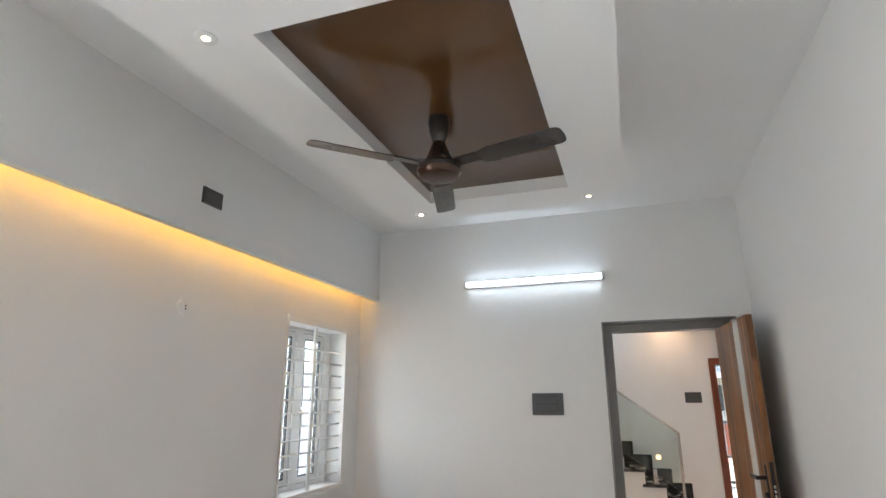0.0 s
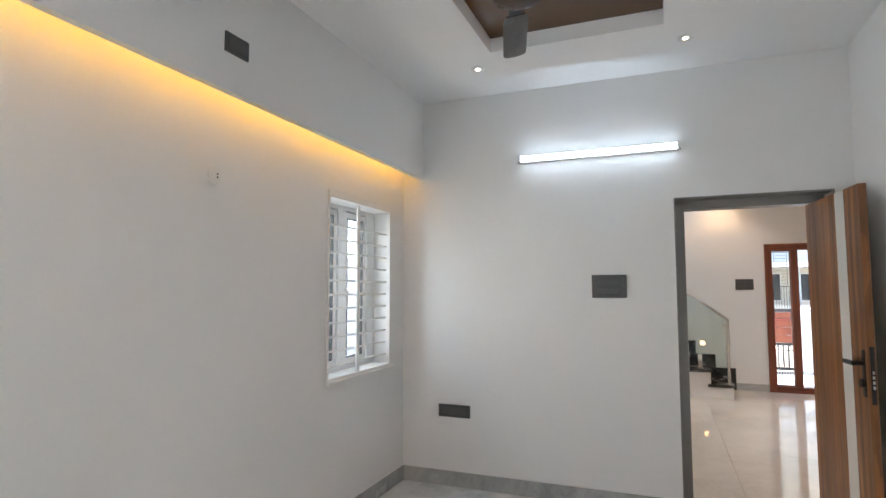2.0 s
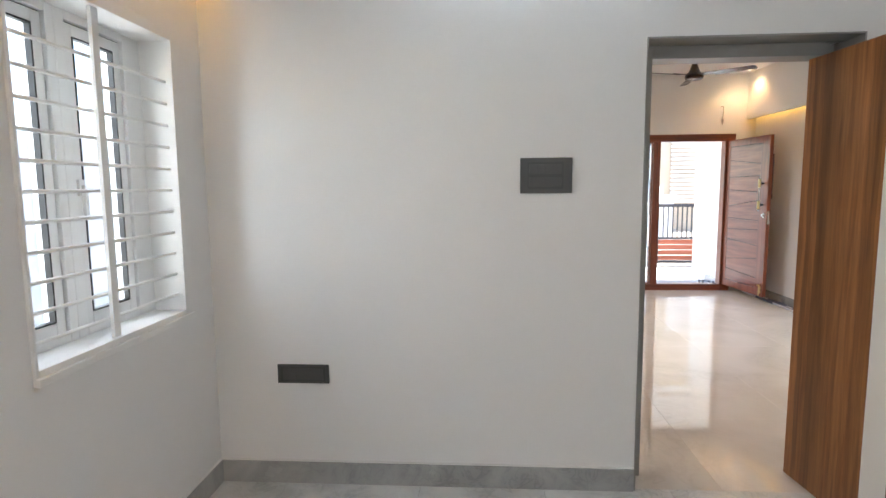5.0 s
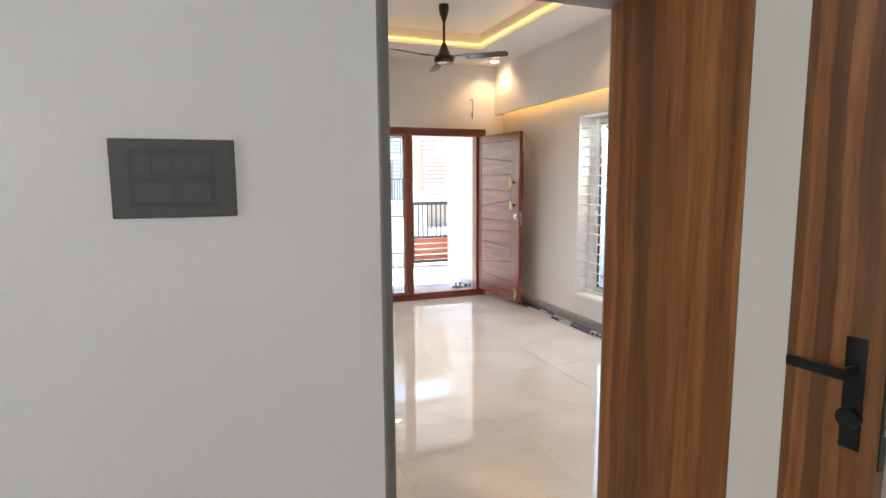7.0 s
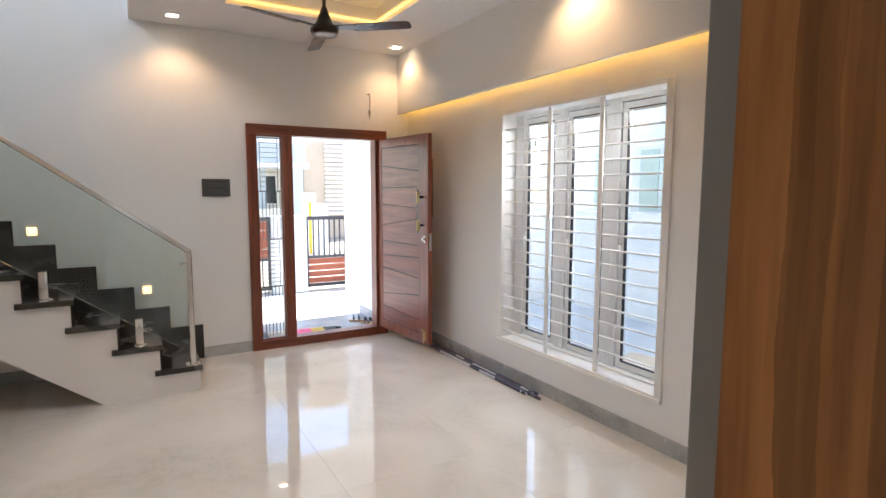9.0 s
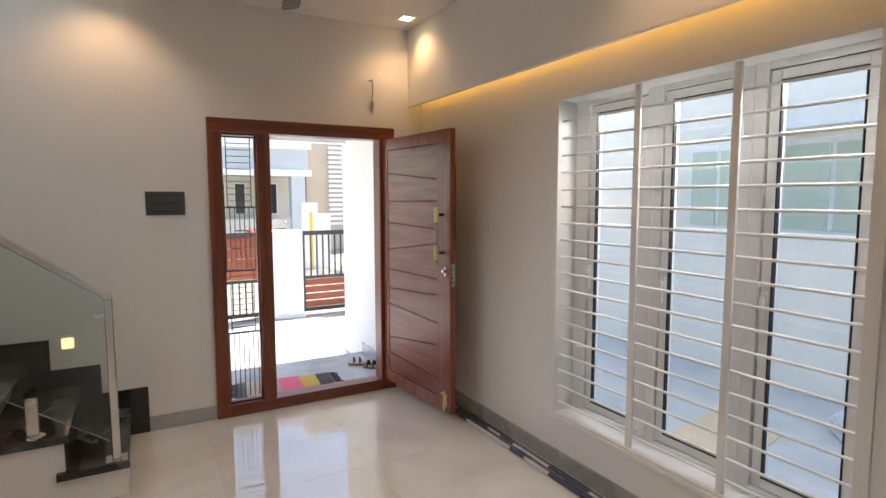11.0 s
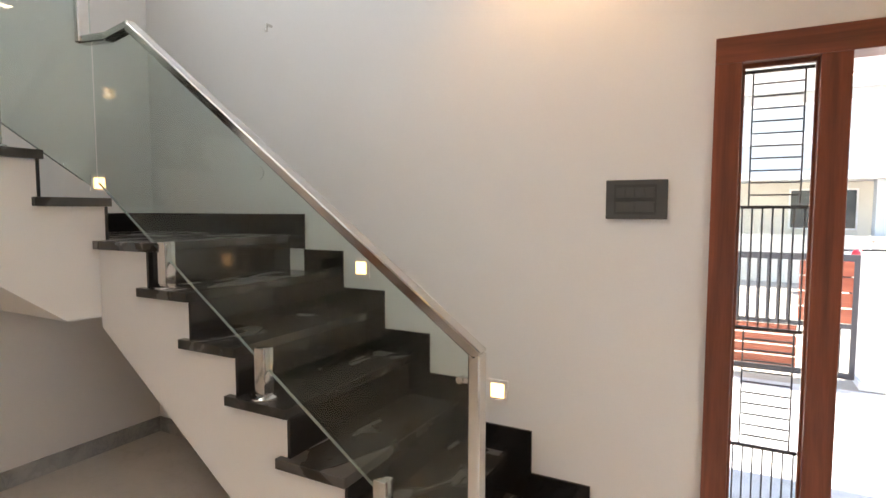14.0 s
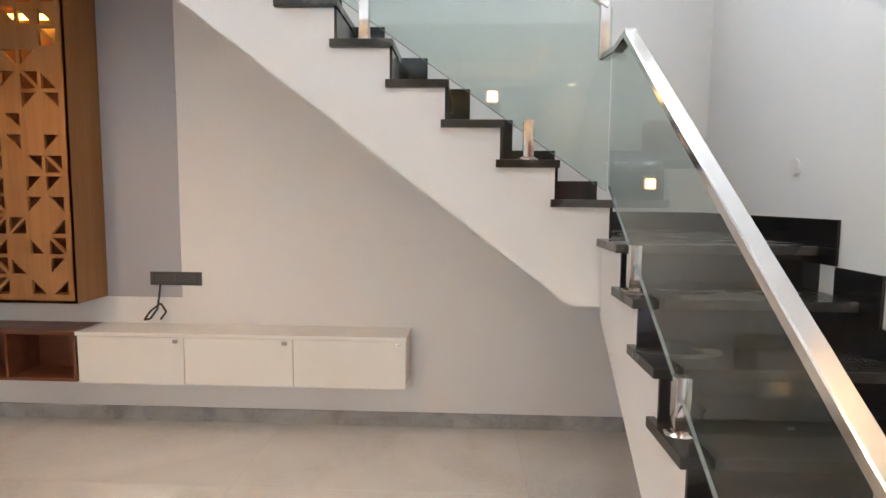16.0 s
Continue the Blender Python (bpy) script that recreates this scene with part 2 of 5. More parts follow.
GROOVE = mat("dark_groove", (0.02, 0.008, 0.005), 0.6)
LAMINATE = strip_laminate("walnut_laminate", (0.19, 0.068, 0.020), (0.40, 0.165, 0.052), 0.034, 0.36)
JALI = wood("brown_lattice_board", (0.24, 0.105, 0.030), (0.36, 0.17, 0.055), 0.45, "Z", 4, 0.0)
UNIT_BROWN = wood("dark_brown_veneer", (0.10, 0.030, 0.012), (0.17, 0.058, 0.026), 0.4, "Y", 5, 0.1)
FRAME_GREY = mat("grey_door_frame_paint", (0.27, 0.265, 0.25), 0.42, var=0.05, scale=8, bump=0.02)
PVC = mat("white_upvc", (0.78, 0.78, 0.77), 0.32, var=0.02, bump=0.0)
IRON_WHITE = mat("white_painted_iron", (0.80, 0.79, 0.77), 0.4, var=0.03, bump=0.01)
GASKET = mat("black_gasket", (0.015, 0.015, 0.016), 0.6)
SWITCH = mat("charcoal_switch_plate", (0.07, 0.071, 0.070), 0.38, var=0.05, bump=0.0)
SWITCH_KEY = mat("dark_switch_key", (0.045, 0.046, 0.046), 0.3, var=0.05, bump=0.0)
STEEL = mat("polished_steel", (0.66, 0.64, 0.61), 0.14, metal=1.0, var=0.05, scale=10, bump=0.0)
BLACK_METAL = mat("black_metal", (0.015, 0.015, 0.016), 0.35, metal=0.4, bump=0.0)
FAN_BROWN = mat("dark_brown_fan_enamel", (0.012, 0.008, 0.0065), 0.3, var=0.1, bump=0.0, coat=0.1)
FAN_TRIM = mat("copper_brown_fan_trim", (0.07, 0.038, 0.026), 0.25, metal=0.7, bump=0.0)
BLADE = mat("brown_fan_blade", (0.030, 0.023, 0.020), 0.27, var=0.08, bump=0.0, coat=0.3)
WHITE_GLOSS = mat("glossy_white_laminate", (0.80, 0.775, 0.72), 0.2, var=0.015, bump=0.0, coat=0.3)
WHITE_PLASTIC = mat("white_plastic", (0.78, 0.77, 0.75), 0.4, var=0.02, bump=0.0)
CREAM_WRAP = mat("cream_foam_wrap", (0.70, 0.55, 0.28), 0.7)
GATE_DARK = mat("dark_gate_steel", (0.06, 0.055, 0.06), 0.5, bump=0.01)
GATE_RED = wood("red_brown_gate_board", (0.30, 0.07, 0.035), (0.42, 0.12, 0.06), 0.5, "X", 6, 0.0)
OUT_WHITE = mat("white_exterior_paint", (0.80, 0.80, 0.79), 0.7, var=0.05, scale=1.2, bump=0.05)
OUT_GREY = mat("blue_grey_exterior_paint", (0.45, 0.50, 0.54), 0.7, var=0.06, scale=1.5, bump=0.05)
OUT_BEIGE = mat("beige_exterior_paint", (0.64, 0.61, 0.54), 0.75, var=0.08, scale=1.5, bump=0.05)
OUT_TAN = mat("tan_render", (0.55, 0.46, 0.36), 0.8, var=0.12, scale=1.0, bump=0.08)
DARK_VOID = mat("dark_window_glass", (0.03, 0.035, 0.04), 0.15, bump=0.0)
EARTH = mat("dusty_road", (0.36, 0.32, 0.27), 0.9, var=0.2, scale=0.6, fine=20, bump=0.2)
PINK = mat("pink_rug_cotton", (0.78, 0.16, 0.28), 0.9, var=0.15, scale=60, fine=260, bump=0.4)
YELLOW = mat("mustard_rug_cotton", (0.62, 0.42, 0.09), 0.9, var=0.15, scale=60, fine=260, bump=0.4)
BEIGE = mat("beige_rug_cotton", (0.42, 0.34, 0.27), 0.9, var=0.15, scale=60, fine=260, bump=0.4)
DARKGREY = mat("dark_rug_cotton", (0.08, 0.075, 0.075), 0.9, var=0.15, scale=60, fine=260, bump=0.4)
CARD = mat("tan_cardboard", (0.62, 0.48, 0.33), 0.85, var=0.08, scale=5, bump=0.05)
FILM = mat("grey_plastic_film", (0.62, 0.62, 0.64), 0.3, var=0.15, scale=12, bump=0.3)
SOLE = mat("tan_sole", (0.35, 0.22, 0.13), 0.7)
NAVY = mat("navy_strap", (0.03, 0.035, 0.06), 0.6)
RED_PLASTIC = mat("red_motorcycle_plastic", (0.45, 0.02, 0.03), 0.3)
RUBBER = mat("black_rubber", (0.02, 0.02, 0.02), 0.7)
PALE_PIPE = mat("pale_pipe_wrap", (0.62, 0.62, 0.65), 0.35, var=0.1, bump=0.05)
GREY_PIPE = mat("dark_grey_pipe", (0.12, 0.125, 0.15), 0.35, var=0.2, bump=0.02)
BLUE_PIPE = mat("dark_blue_pipe_print", (0.05, 0.055, 0.10), 0.4)
YELLOW_POST = mat("yellow_marker", (0.75, 0.48, 0.05), 0.6)
LEAF = mat("dull_green_leaf", (0.07, 0.10, 0.03), 0.6, var=0.4, scale=3)
BARK = mat("brown_bark", (0.16, 0.11, 0.07), 0.9, var=0.2, bump=0.3)
CLEAR = glass("clear_window_glass", (0.97, 0.985, 0.98))
GREEN_GLASS = glass("green_tinted_balustrade_glass", (0.87, 0.92, 0.90))
NB_GREY = mat("warm_white_neighbour_paint", (0.78, 0.755, 0.70), 0.7, var=0.06, scale=1.2, bump=0.05)
EDGE = mat("pale_glass_edge", (0.24, 0.27, 0.26), 0.15, bump=0.0)
PALE_CURTAIN = mat("pale_green_curtain", (0.55, 0.62, 0.52), 0.8)
YARD_WHITE = mat("warm_white_boundary_paint", (0.86, 0.83, 0.77), 0.7, var=0.05, scale=1.2, bump=0.05)
LED_TUBE = glow("cool_white_tube", (0.72, 0.86, 1.0), 2.2)
LED_WARM = glow("amber_led_strip", (1.0, 0.50, 0.06), 1.9)
LED_TRAY = glow("amber_tray_strip", (1.0, 0.55, 0.10), 0.45)
LED_SPOT = glow("warm_spot_lens", (1.0, 0.80, 0.55), 5.0)
LED_STEP = glow("warm_step_light_lens", (1.0, 0.50, 0.18), 0.95)


# ---- mesh helpers ----
def box(bm, x0, y0, z0, x1, y1, z1, bevel=0.0):
    r = bmesh.ops.create_cube(bm, size=1, matrix=Matrix.LocRotScale(((x0 + x1) / 2, (y0 + y1) / 2, (z0 + z1) / 2), None, (abs(x1 - x0), abs(y1 - y0), abs(z1 - z0))))
    if bevel:
        es = list({e for v in r["verts"] for e in v.link_edges})
        bmesh.ops.bevel(bm, geom=es, offset=bevel, segments=2, affect="EDGES", profile=0.6)
    return r["verts"]


def rod(bm, a, b, r, seg=12, r2=None):
    a, b = Vector(a), Vector(b)
    d = b - a
    m = Matrix.Translation((a + b) / 2) @ d.to_track_quat("Z", "Y").to_matrix().to_4x4()
    bmesh.ops.create_cone(bm, cap_ends=True, segments=seg, radius1=r, radius2=r if r2 is None else r2, depth=d.length, matrix=m)


def bar(bm, a, b, w, h, up=(0, 0, 1)):
    """A square bar from a to b, w wide and h deep."""
    a, b = Vector(a), Vector(b)
    d = b - a
    z = d.normalized()
    x = Vector(up).cross(z)
    x = x.normalized() if x.length > 1e-4 else Vector((1, 0, 0))
    y = z.cross(x)
    m = Matrix((x, y, z)).transposed().to_4x4()
    m.translation = (a + b) / 2
    r = bmesh.ops.create_cube(bm, size=1, matrix=m @ Matrix.Diagonal((w, h, d.length, 1)))
    bmesh.ops.bevel(bm, geom=list({e for v in r["verts"] for e in v.link_edges}), offset=min(w, h) * 0.12, segments=1, affect="EDGES")


def lathe(bm, profile, seg=32, at=(0, 0, 0)):
    rings = []
    for r, z in profile:
        rings.append([bm.verts.new((at[0] + r * math.cos(2 * math.pi * i / seg), at[1] + r * math.sin(2 * math.pi * i / seg), at[2] + z)) for i in range(seg)])
    for p, q in zip(rings, rings[1:]):
        for i in range(seg):
            bm.faces.new((p[i], p[(i + 1) % seg], q[(i + 1) % seg], q[i]))
    bm.faces.new(rings[0][::-1])
    bm.faces.new(rings[-1])


def prism(bm, outline, axis, a, b):
    """A polygon in the plane across axis, pulled from a to b."""
    def place(p, v):
        return {"x": (v, p[0], p[1]), "y": (p[0], v, p[1]), "z": (p[0], p[1], v)}[axis]
    lo = [bm.verts.new(place(p, a)) for p in outline]
    hi = [bm.verts.new(place(p, b)) for p in outline]
    bm.faces.new(lo)
    bm.faces.new(hi[::-1])
    for i in range(len(lo)):
        j = (i + 1) % len(lo)
        bm.faces.new((lo[i], hi[i], hi[j], lo[j]))


def finish(bm, name, material, smooth=False):
    bmesh.ops.recalc_face_normals(bm, faces=bm.faces)
    me = bpy.data.meshes.new(name)
    bm.to_mesh(me)
    bm.free()
    me.materials.append(material)
    if smooth:
        for p in me.polygons:
            p.use_smooth = True
        me.set_sharp_from_angle(angle=radians(35))
    return me


def thing(name, label, category, at=(0, 0, 0), group="", kind=""):
    ob = new(name)
    ob.empty_display_size = 0.1
    ob.location = at
    return tagged(ob, label, category, group, kind)


def part(name, bm, material, parent=None, label="", smooth=False, shadow=True):
    """Links a bmesh, given in world places, as one mesh under a thing."""
    ob = new(name, finish(bm, name, material, smooth))
    if parent:
        ob.parent = parent
        top = parent
        off = Vector((0, 0, 0))
        while top:
            off += top.location
            top = top.parent
        ob.data.transform(Matrix.Translation(-off))
    if label:
        ob["label"] = label
    ob.visible_shadow = shadow
    return ob


def boxes(*bs, bevel=0.0):
    bm = bmesh.new()
    for b in bs:
        box(bm, *b, bevel=bevel)
    return bm


def setting(name, bm, material, label, category=""):
    return tagged(part(name, bm, material), label, category or name.split("_")[0], kind="structure")


# ---- structure ----
# bedroom: x -2.1..0.95, y -1.6..4.34; living room: x -2.1..2.91, y 4.6..9.59
H, LH, TOP = 2.985, 2.93, 6.2
BX0, BX1, BY0, BY1 = -2.1, 0.95, -1.6, 4.34
LX0, LX1, LY0, LY1 = -2.1, 2.91, 4.6, 9.59
DX0, DX1, DH = -0.075, 0.843, 2.1
WY0, WY1, WZ0, WZ1 = 3.253, 4.143, 0.885, 2.115
VY0, VY1, VZ0, VZ1 = 6.285, 7.925, 0.284, 2.165
VOIDX, VOIDY = 0.35, 6.2

# west wall: opening at y -1.35..-0.15 is added for the fill lamp
setting("wall_bedroom_west", boxes((BX0 - 0.25, BY0, -0.1, BX0, -1.35, H + 0.3), (BX0 - 0.25, -1.35, -0.1, BX0, -0.15, 0.9), (BX0 - 0.25, -1.35, 2.1, BX0, -0.15, H + 0.3), (BX0 - 0.25, -0.15, -0.1, BX0, WY0, H + 0.3), (BX0 - 0.25, WY1, -0.1, BX0, LY0, H + 0.3), (BX0 - 0.25, WY0, -0.1, BX0, WY1, WZ0), (BX0 - 0.25, WY0, WZ1, BX0, WY1, H + 0.3)), WALL, "white painted bedroom wall with a window opening and an added unseen one", "wall")
setting("wall_bedroom_north", boxes((BX0, BY1, -0.1, DX0, LY0, H + 0.3), (DX1, BY1, -0.1, LX1, LY0, H + 0.3), (DX0, BY1, DH, DX1, LY0, H + 0.3)), WALL, "white painted wall between bedroom and living room with a doorway", "wall")
setting("wall_bedroom_east", boxes((BX1, BY0, -0.1, BX1 + 0.2, BY1, H + 0.3)), WALL, "plain white painted bedroom wall", "wall")
setting("wall_bedroom_south", boxes((BX0 - 0.25, BY0 - 0.2, -0.1, BX1 + 0.2, BY0, H + 0.3)), WALL, "plain white painted bedroom wall", "wall")
setting("wall_living_east", boxes((LX1, LY0, -0.1, LX1 + 0.22, VY0, TOP), (LX1, VY1, -0.1, LX1 + 0.22, LY1, TOP), (LX1, VY0, -0.1, LX1 + 0.22, VY1, VZ0), (LX1, VY0, VZ1, LX1 + 0.22, VY1, TOP)), WALL, "white painted living room wall with a wide window opening", "wall")
FX0, FX1, FH = 1.245, 2.647, 2.14
setting("wall_living_north", boxes((LX0 - 0.25, LY1, -0.1, FX0, LY1 + 0.22, TOP), (FX1, LY1, -0.1, LX1 + 0.22, LY1 + 0.22, TOP), (FX0, LY1, FH, FX1, LY1 + 0.22, TOP)), WALL, "tall white painted wall with the front door opening", "wall")
setting("wall_living_west", boxes((LX0 - 0.25, LY0, -0.1, LX0, LY1, 4.05), (LX0 - 0.25, LY0, 5.5, LX0, LY1, TOP), (LX0 - 0.25, LY0, 4.05, LX0, 6.5, 5.5), (LX0 - 0.25, 9.3, 4.05, LX0, LY1, 5.5)), WALL, "white painted wall behind the staircase with a high window", "wall")
setting("wall_stairwell_south", boxes((LX0, LY0 - 0.12, H + 0.3, LX1, LY0, TOP)), WALL, "plain white upper wall of the stairwell", "wall")
setting("floor_bedroom_base", boxes((BX0 - 0.25, BY0 - 0.2, -0.12, BX1 + 0.2, BY1 + 0.05, -0.012)), GROUT, "grouted bed under the bedroom floor tiles", "floor")
setting("floor_living_base", boxes((LX0, BY1 + 0.05, -0.12, LX1, LY1 + 0.02, -0.012)), GROUT, "grouted bed under the living room floor tiles", "floor")

# bedroom ceiling: slab with a dropped panel that holds a brown recess
setting("ceiling_bedroom", boxes((BX0, BY0, H, BX1, BY1, H + 0.15)), CEIL, "white painted bedroom ceiling", "ceiling")
PX0, PX1, PY0, PY1, PZ = -1.25, 0.163, 0.93, 3.175, 2.65
RX0, RX1, RY0, RY1, RZ = -0.92, -0.125, 1.235, 2.875, 2.722
setting("ceiling_dropped_panel", boxes((PX0, PY0, PZ, RX0, PY1, H), (RX1, PY0, PZ, PX1, PY1, H), (RX0, PY0, PZ, RX1, RY0, H), (RX0, RY1, PZ, RX1, PY1, H)), CEIL, "white dropped ceiling panel with a rectangular recess", "ceiling")
setting("ceiling_recess", boxes((RX0, RY0, RZ, RX1, RY1, H - 0.01)), BROWN_GLOSS, "glossy brown laminate panel in the ceiling recess", "ceiling")
# living room ceiling: false ceiling with a lit tray, open over the staircase
TX0, TX1, TY0, TY1 = 0.98, 2.22, 5.7, 8.80
CZ = LH + 0.35
setting("ceiling_living", boxes((VOIDX, LY0, LH, TX0, LY1, CZ), (TX1, LY0, LH, LX1, LY1, CZ), (TX0, LY0, LH, TX1, TY0, CZ), (TX0, TY1, LH, TX1, LY1, CZ), (LX0, LY0, LH, VOIDX, VOIDY, CZ), (TX0, TY0, LH + 0.16, TX1, TY1, CZ)), CEIL, "white false ceiling with a recessed cove tray", "ceiling")
setting("ceiling_stairwell", boxes((LX0 - 0.25, LY0 - 0.12, TOP, LX1 + 0.22, LY1 + 0.22, TOP + 0.15)), CEIL, "white ceiling high over the stairwell", "ceiling")

# pelmets with hidden amber strips
setting("trim_bedroom_pelmet", boxes((-1.965, BY0, 2.365, -1.925, BY1, H)), WALL, "white light pelmet along the bedroom wall", "trim")
setting("trim_living_pelmet", boxes((2.787, LY0, 2.325, 2.825, LY1, LH)), WALL, "white light pelmet above the living room window", "trim")


def led_strip(b, label, m=LED_WARM):
    t = thing("led_strip", label, "led strip", ((b[0] + b[3]) / 2, b[1], b[2]))
    part("diffuser", boxes(b), m, t)


led_strip((-1.985, BY0 + 0.05, 2.46, -1.967, BY1 - 0.05, 2.475), "amber led strip hidden behind the bedroom pelmet")
led_strip((2.827, LY0 + 0.05, 2.42, 2.845, LY1 - 0.05, 2.435), "amber led strip hidden behind the living room pelmet")
led_strip((TX0 + 0.02, TY1 - 0.03, LH + 0.03, TX1 - 0.02, TY1 - 0.012, LH + 0.045), "amber led strip in the ceiling tray", LED_TRAY)
led_strip((TX1 - 0.03, TY0 + 0.05, LH + 0.03, TX1 - 0.012, TY1 - 0.05, LH + 0.045), "amber led strip in the ceiling tray", LED_TRAY)
led_strip((TX0 + 0.012, TY0 + 0.05, LH + 0.03, TX0 + 0.03, TY1 - 0.05, LH + 0.045), "amber led strip in the ceiling tray", LED_TRAY)

# skirting boards
for nm, b in (("west", (BX0, BY0, 0, BX0 + 0.012, BY1, 0.11)), ("north", (BX0 + 0.012, BY1 - 0.012, 0, DX0 - 0.002, BY1, 0.11)), ("east", (BX1 - 0.012, BY0, 0, BX1, BY1, 0.11)),
              ("living_north", (0.72, LY1 - 0.012, 0, FX0 - 0.002, LY1, 0.10)), ("living_east", (LX1 - 0.012, LY0, 0, LX1, LY1, 0.10)), ("living_west", (LX0, LY0, 0, LX0 + 0.012, LY1, 0.10)), ("under_stairs", (LX0 + 0.012, LY1 - 0.012, 0, 0.1, LY1, 0.10))):
    setting("baseboard_" + nm, boxes(b, bevel=0.002), SKIRT, "grey marbled tile skirting along the wall", "baseboard")

for nm, b in (("west", (BX0, BY0, 0.111, BX0 + 0.008, BY1, 0.117)), ("north", (BX0 + 0.008, BY1 - 0.008, 0.111, DX0 - 0.002, BY1, 0.117))):
    setting("trim_skirting_" + nm, boxes(b, bevel=0.001), WHITE_PLASTIC, "thin white filler line on top of the skirting", "trim")


# ---- windows ----
def window(name, x, inward, y0, y1, z0, z1, trim, sashes, bars, rods, label):
    """A casement window in a wall at x; inward is +1 or -1, the way into the room.
    sashes: the spans of the sashes along the wall; rods: heights of the first and last rod and their number."""
    w = tagged(new(name), label, "window", kind="structure")
    w.location = (x, (y0 + y1) / 2, z0)
    s = inward

    def bx(d0, a0, b0, d1, a1, b1):
        return (min(x + s * d0, x + s * d1), a0, b0, max(x + s * d0, x + s * d1), a1, b1)

    def ring(bm, d0, d1, a0, a1, b0, b1, w0, w1, w_end, bevel):
        for b in (bx(d0, a0, b0, d1, a0 + w0, b1), bx(d0, a1 - w1, b0, d1, a1, b1), bx(d0, a0 + w0, b1 - w_end, d1, a1 - w1, b1), bx(d0, a0 + w0, b0, d1, a1 - w1, b0 + w_end)):
            box(bm, *b, bevel=bevel)

    e0, e = trim
    bm = bmesh.new()
    ring(bm, -0.135, 0.010, y0, y1, z0, z1, e0, e, e * 0.75, 0.003)
    part("window_frame", bm, IRON_WHITE, w)
    bm = bmesh.new()
    box(bm, *bx(0.010, y0 - 0.002, z0, 0.022, y1 + 0.002, z0 + 0.026), bevel=0.004)
    part("window_sill", bm, IRON_WHITE, w)
    b0, b1 = z0 + e * 0.75, z1 - e * 0.75
    # fixed outer frame, a rail all round behind the reveal
    bm = bmesh.new()
    ring(bm, -0.205, -0.136, y0 + 0.01, y1 - 0.01, z0 + 0.01, z1 - 0.01, e0 + 0.015, e + 0.015, e, 0.004)
    part("outer_frame", bm, PVC, w)
    for u0, u1, left, right in sashes:
        bm = bmesh.new()
        for b in (bx(-0.20, u0, b0, -0.128, u0 + left - 0.052, b1), bx(-0.20, u1 - right + 0.052, b0, -0.128, u1, b1), bx(-0.20, u0 + left - 0.052, b1 - 0.03, -0.128, u1 - right + 0.052, b1), bx(-0.20, u0 + left - 0.052, b0, -0.128, u1 - right + 0.052, b0 + 0.03)):
            box(bm, *b, bevel=0.004)
        fr = part("sash", bm, PVC, w)
        v0, v1, c0, c1 = u0 + left - 0.052, u1 - right + 0.052, b0 + 0.03, b1 - 0.03
        # dark joint round the casement, then the casement itself
        bm = bmesh.new()
        ring(bm, -0.165, -0.150, v0, v1, c0, c1, 0.0045, 0.0045, 0.0045, 0.0)
        q = 0.052
        ring(bm, -0.160, -0.1385, v0 + q - 0.0055, v1 - q + 0.0055, c0 + q - 0.0055, c1 - q + 0.0055, 0.0065, 0.0065, 0.0065, 0.0)
        part("gasket", bm, GASKET, fr)
        bm = bmesh.new()
        ring(bm, -0.185, -0.140, v0 + 0.0046, v1 - 0.0046, c0 + 0.0046, c1 - 0.0046, q - 0.0102, q - 0.0102, q - 0.0102, 0.004)
        part("casement", bm, PVC, fr)
        part("pane", boxes(bx(-0.163, v0 + q - 0.006, c0 + q - 0.006, -0.1605, v1 - q + 0.006, c1 - q + 0.006)), CLEAR, fr, shadow=False)
        bm = bmesh.new()
        zc = z0 + (z1 - z0) * 0.47
        side = (v1 if s < 0 else v0) + (-1 if s < 0 else 1) * 0.026
        box(bm, *bx(-0.140, side - 0.014, zc - 0.03, -0.128, side + 0.014, zc + 0.03), bevel=0.003)
        box(bm, *bx(-0.128, side - 0.008, zc - 0.10, -0.112, side + 0.008, zc + 0.01), bevel=0.004)
        part("window_handle", bm, WHITE_PLASTIC, fr)
        for zz in (c0 + 0.22, c1 - 0.22):
            bm = bmesh.new()
            hy = (v0 if s < 0 else v1)
            rod(bm, (x - s * 0.132, hy, zz - 0.035), (x - s * 0.132, hy, zz + 0.035), 0.008, 10)
            part("hinge", bm, WHITE_PLASTIC, fr, smooth=True)
    gx = x - s * 0.012
    for yb in bars:
        part("grille_bar", boxes((gx - 0.007, yb - 0.017, z0 + e * 0.75, gx + 0.007, yb + 0.017, z1 - e * 0.75), bevel=0.002), IRON_WHITE, w)
    first, last, count = rods
    for i in range(count):
        zr = first + (last - first) * i / (count - 1)
        bm = bmesh.new()
        rod(bm, (gx - s * 0.014, y0 + e0, zr), (gx - s * 0.014, y1 - e, zr), 0.0068, 8)
        part("grille_rod", bm, IRON_WHITE, w, smooth=True)
    return w


window("window_1", BX0, 1, WY0, WY1, WZ0, WZ1, (0.014, 0.062), ((3.267, 3.615, 0.066, 0.09), (3.615, 4.081, 0.10, 0.16)), (3.645,), (1.0, 1.903, 11), "white casement window with horizontal security grille")
window("window_2", LX1, -1, VY0, VY1, VZ0, VZ1, (0.05, 0.05), ((6.335, 6.830, 0.10, 0.105), (6.830, 7.325, 0.10, 0.10), (7.325, 7.875, 0.10, 0.153)), (6.828, 7.330), (0.379, 2.016, 18), "wide white three-sash window with horizontal security grille")
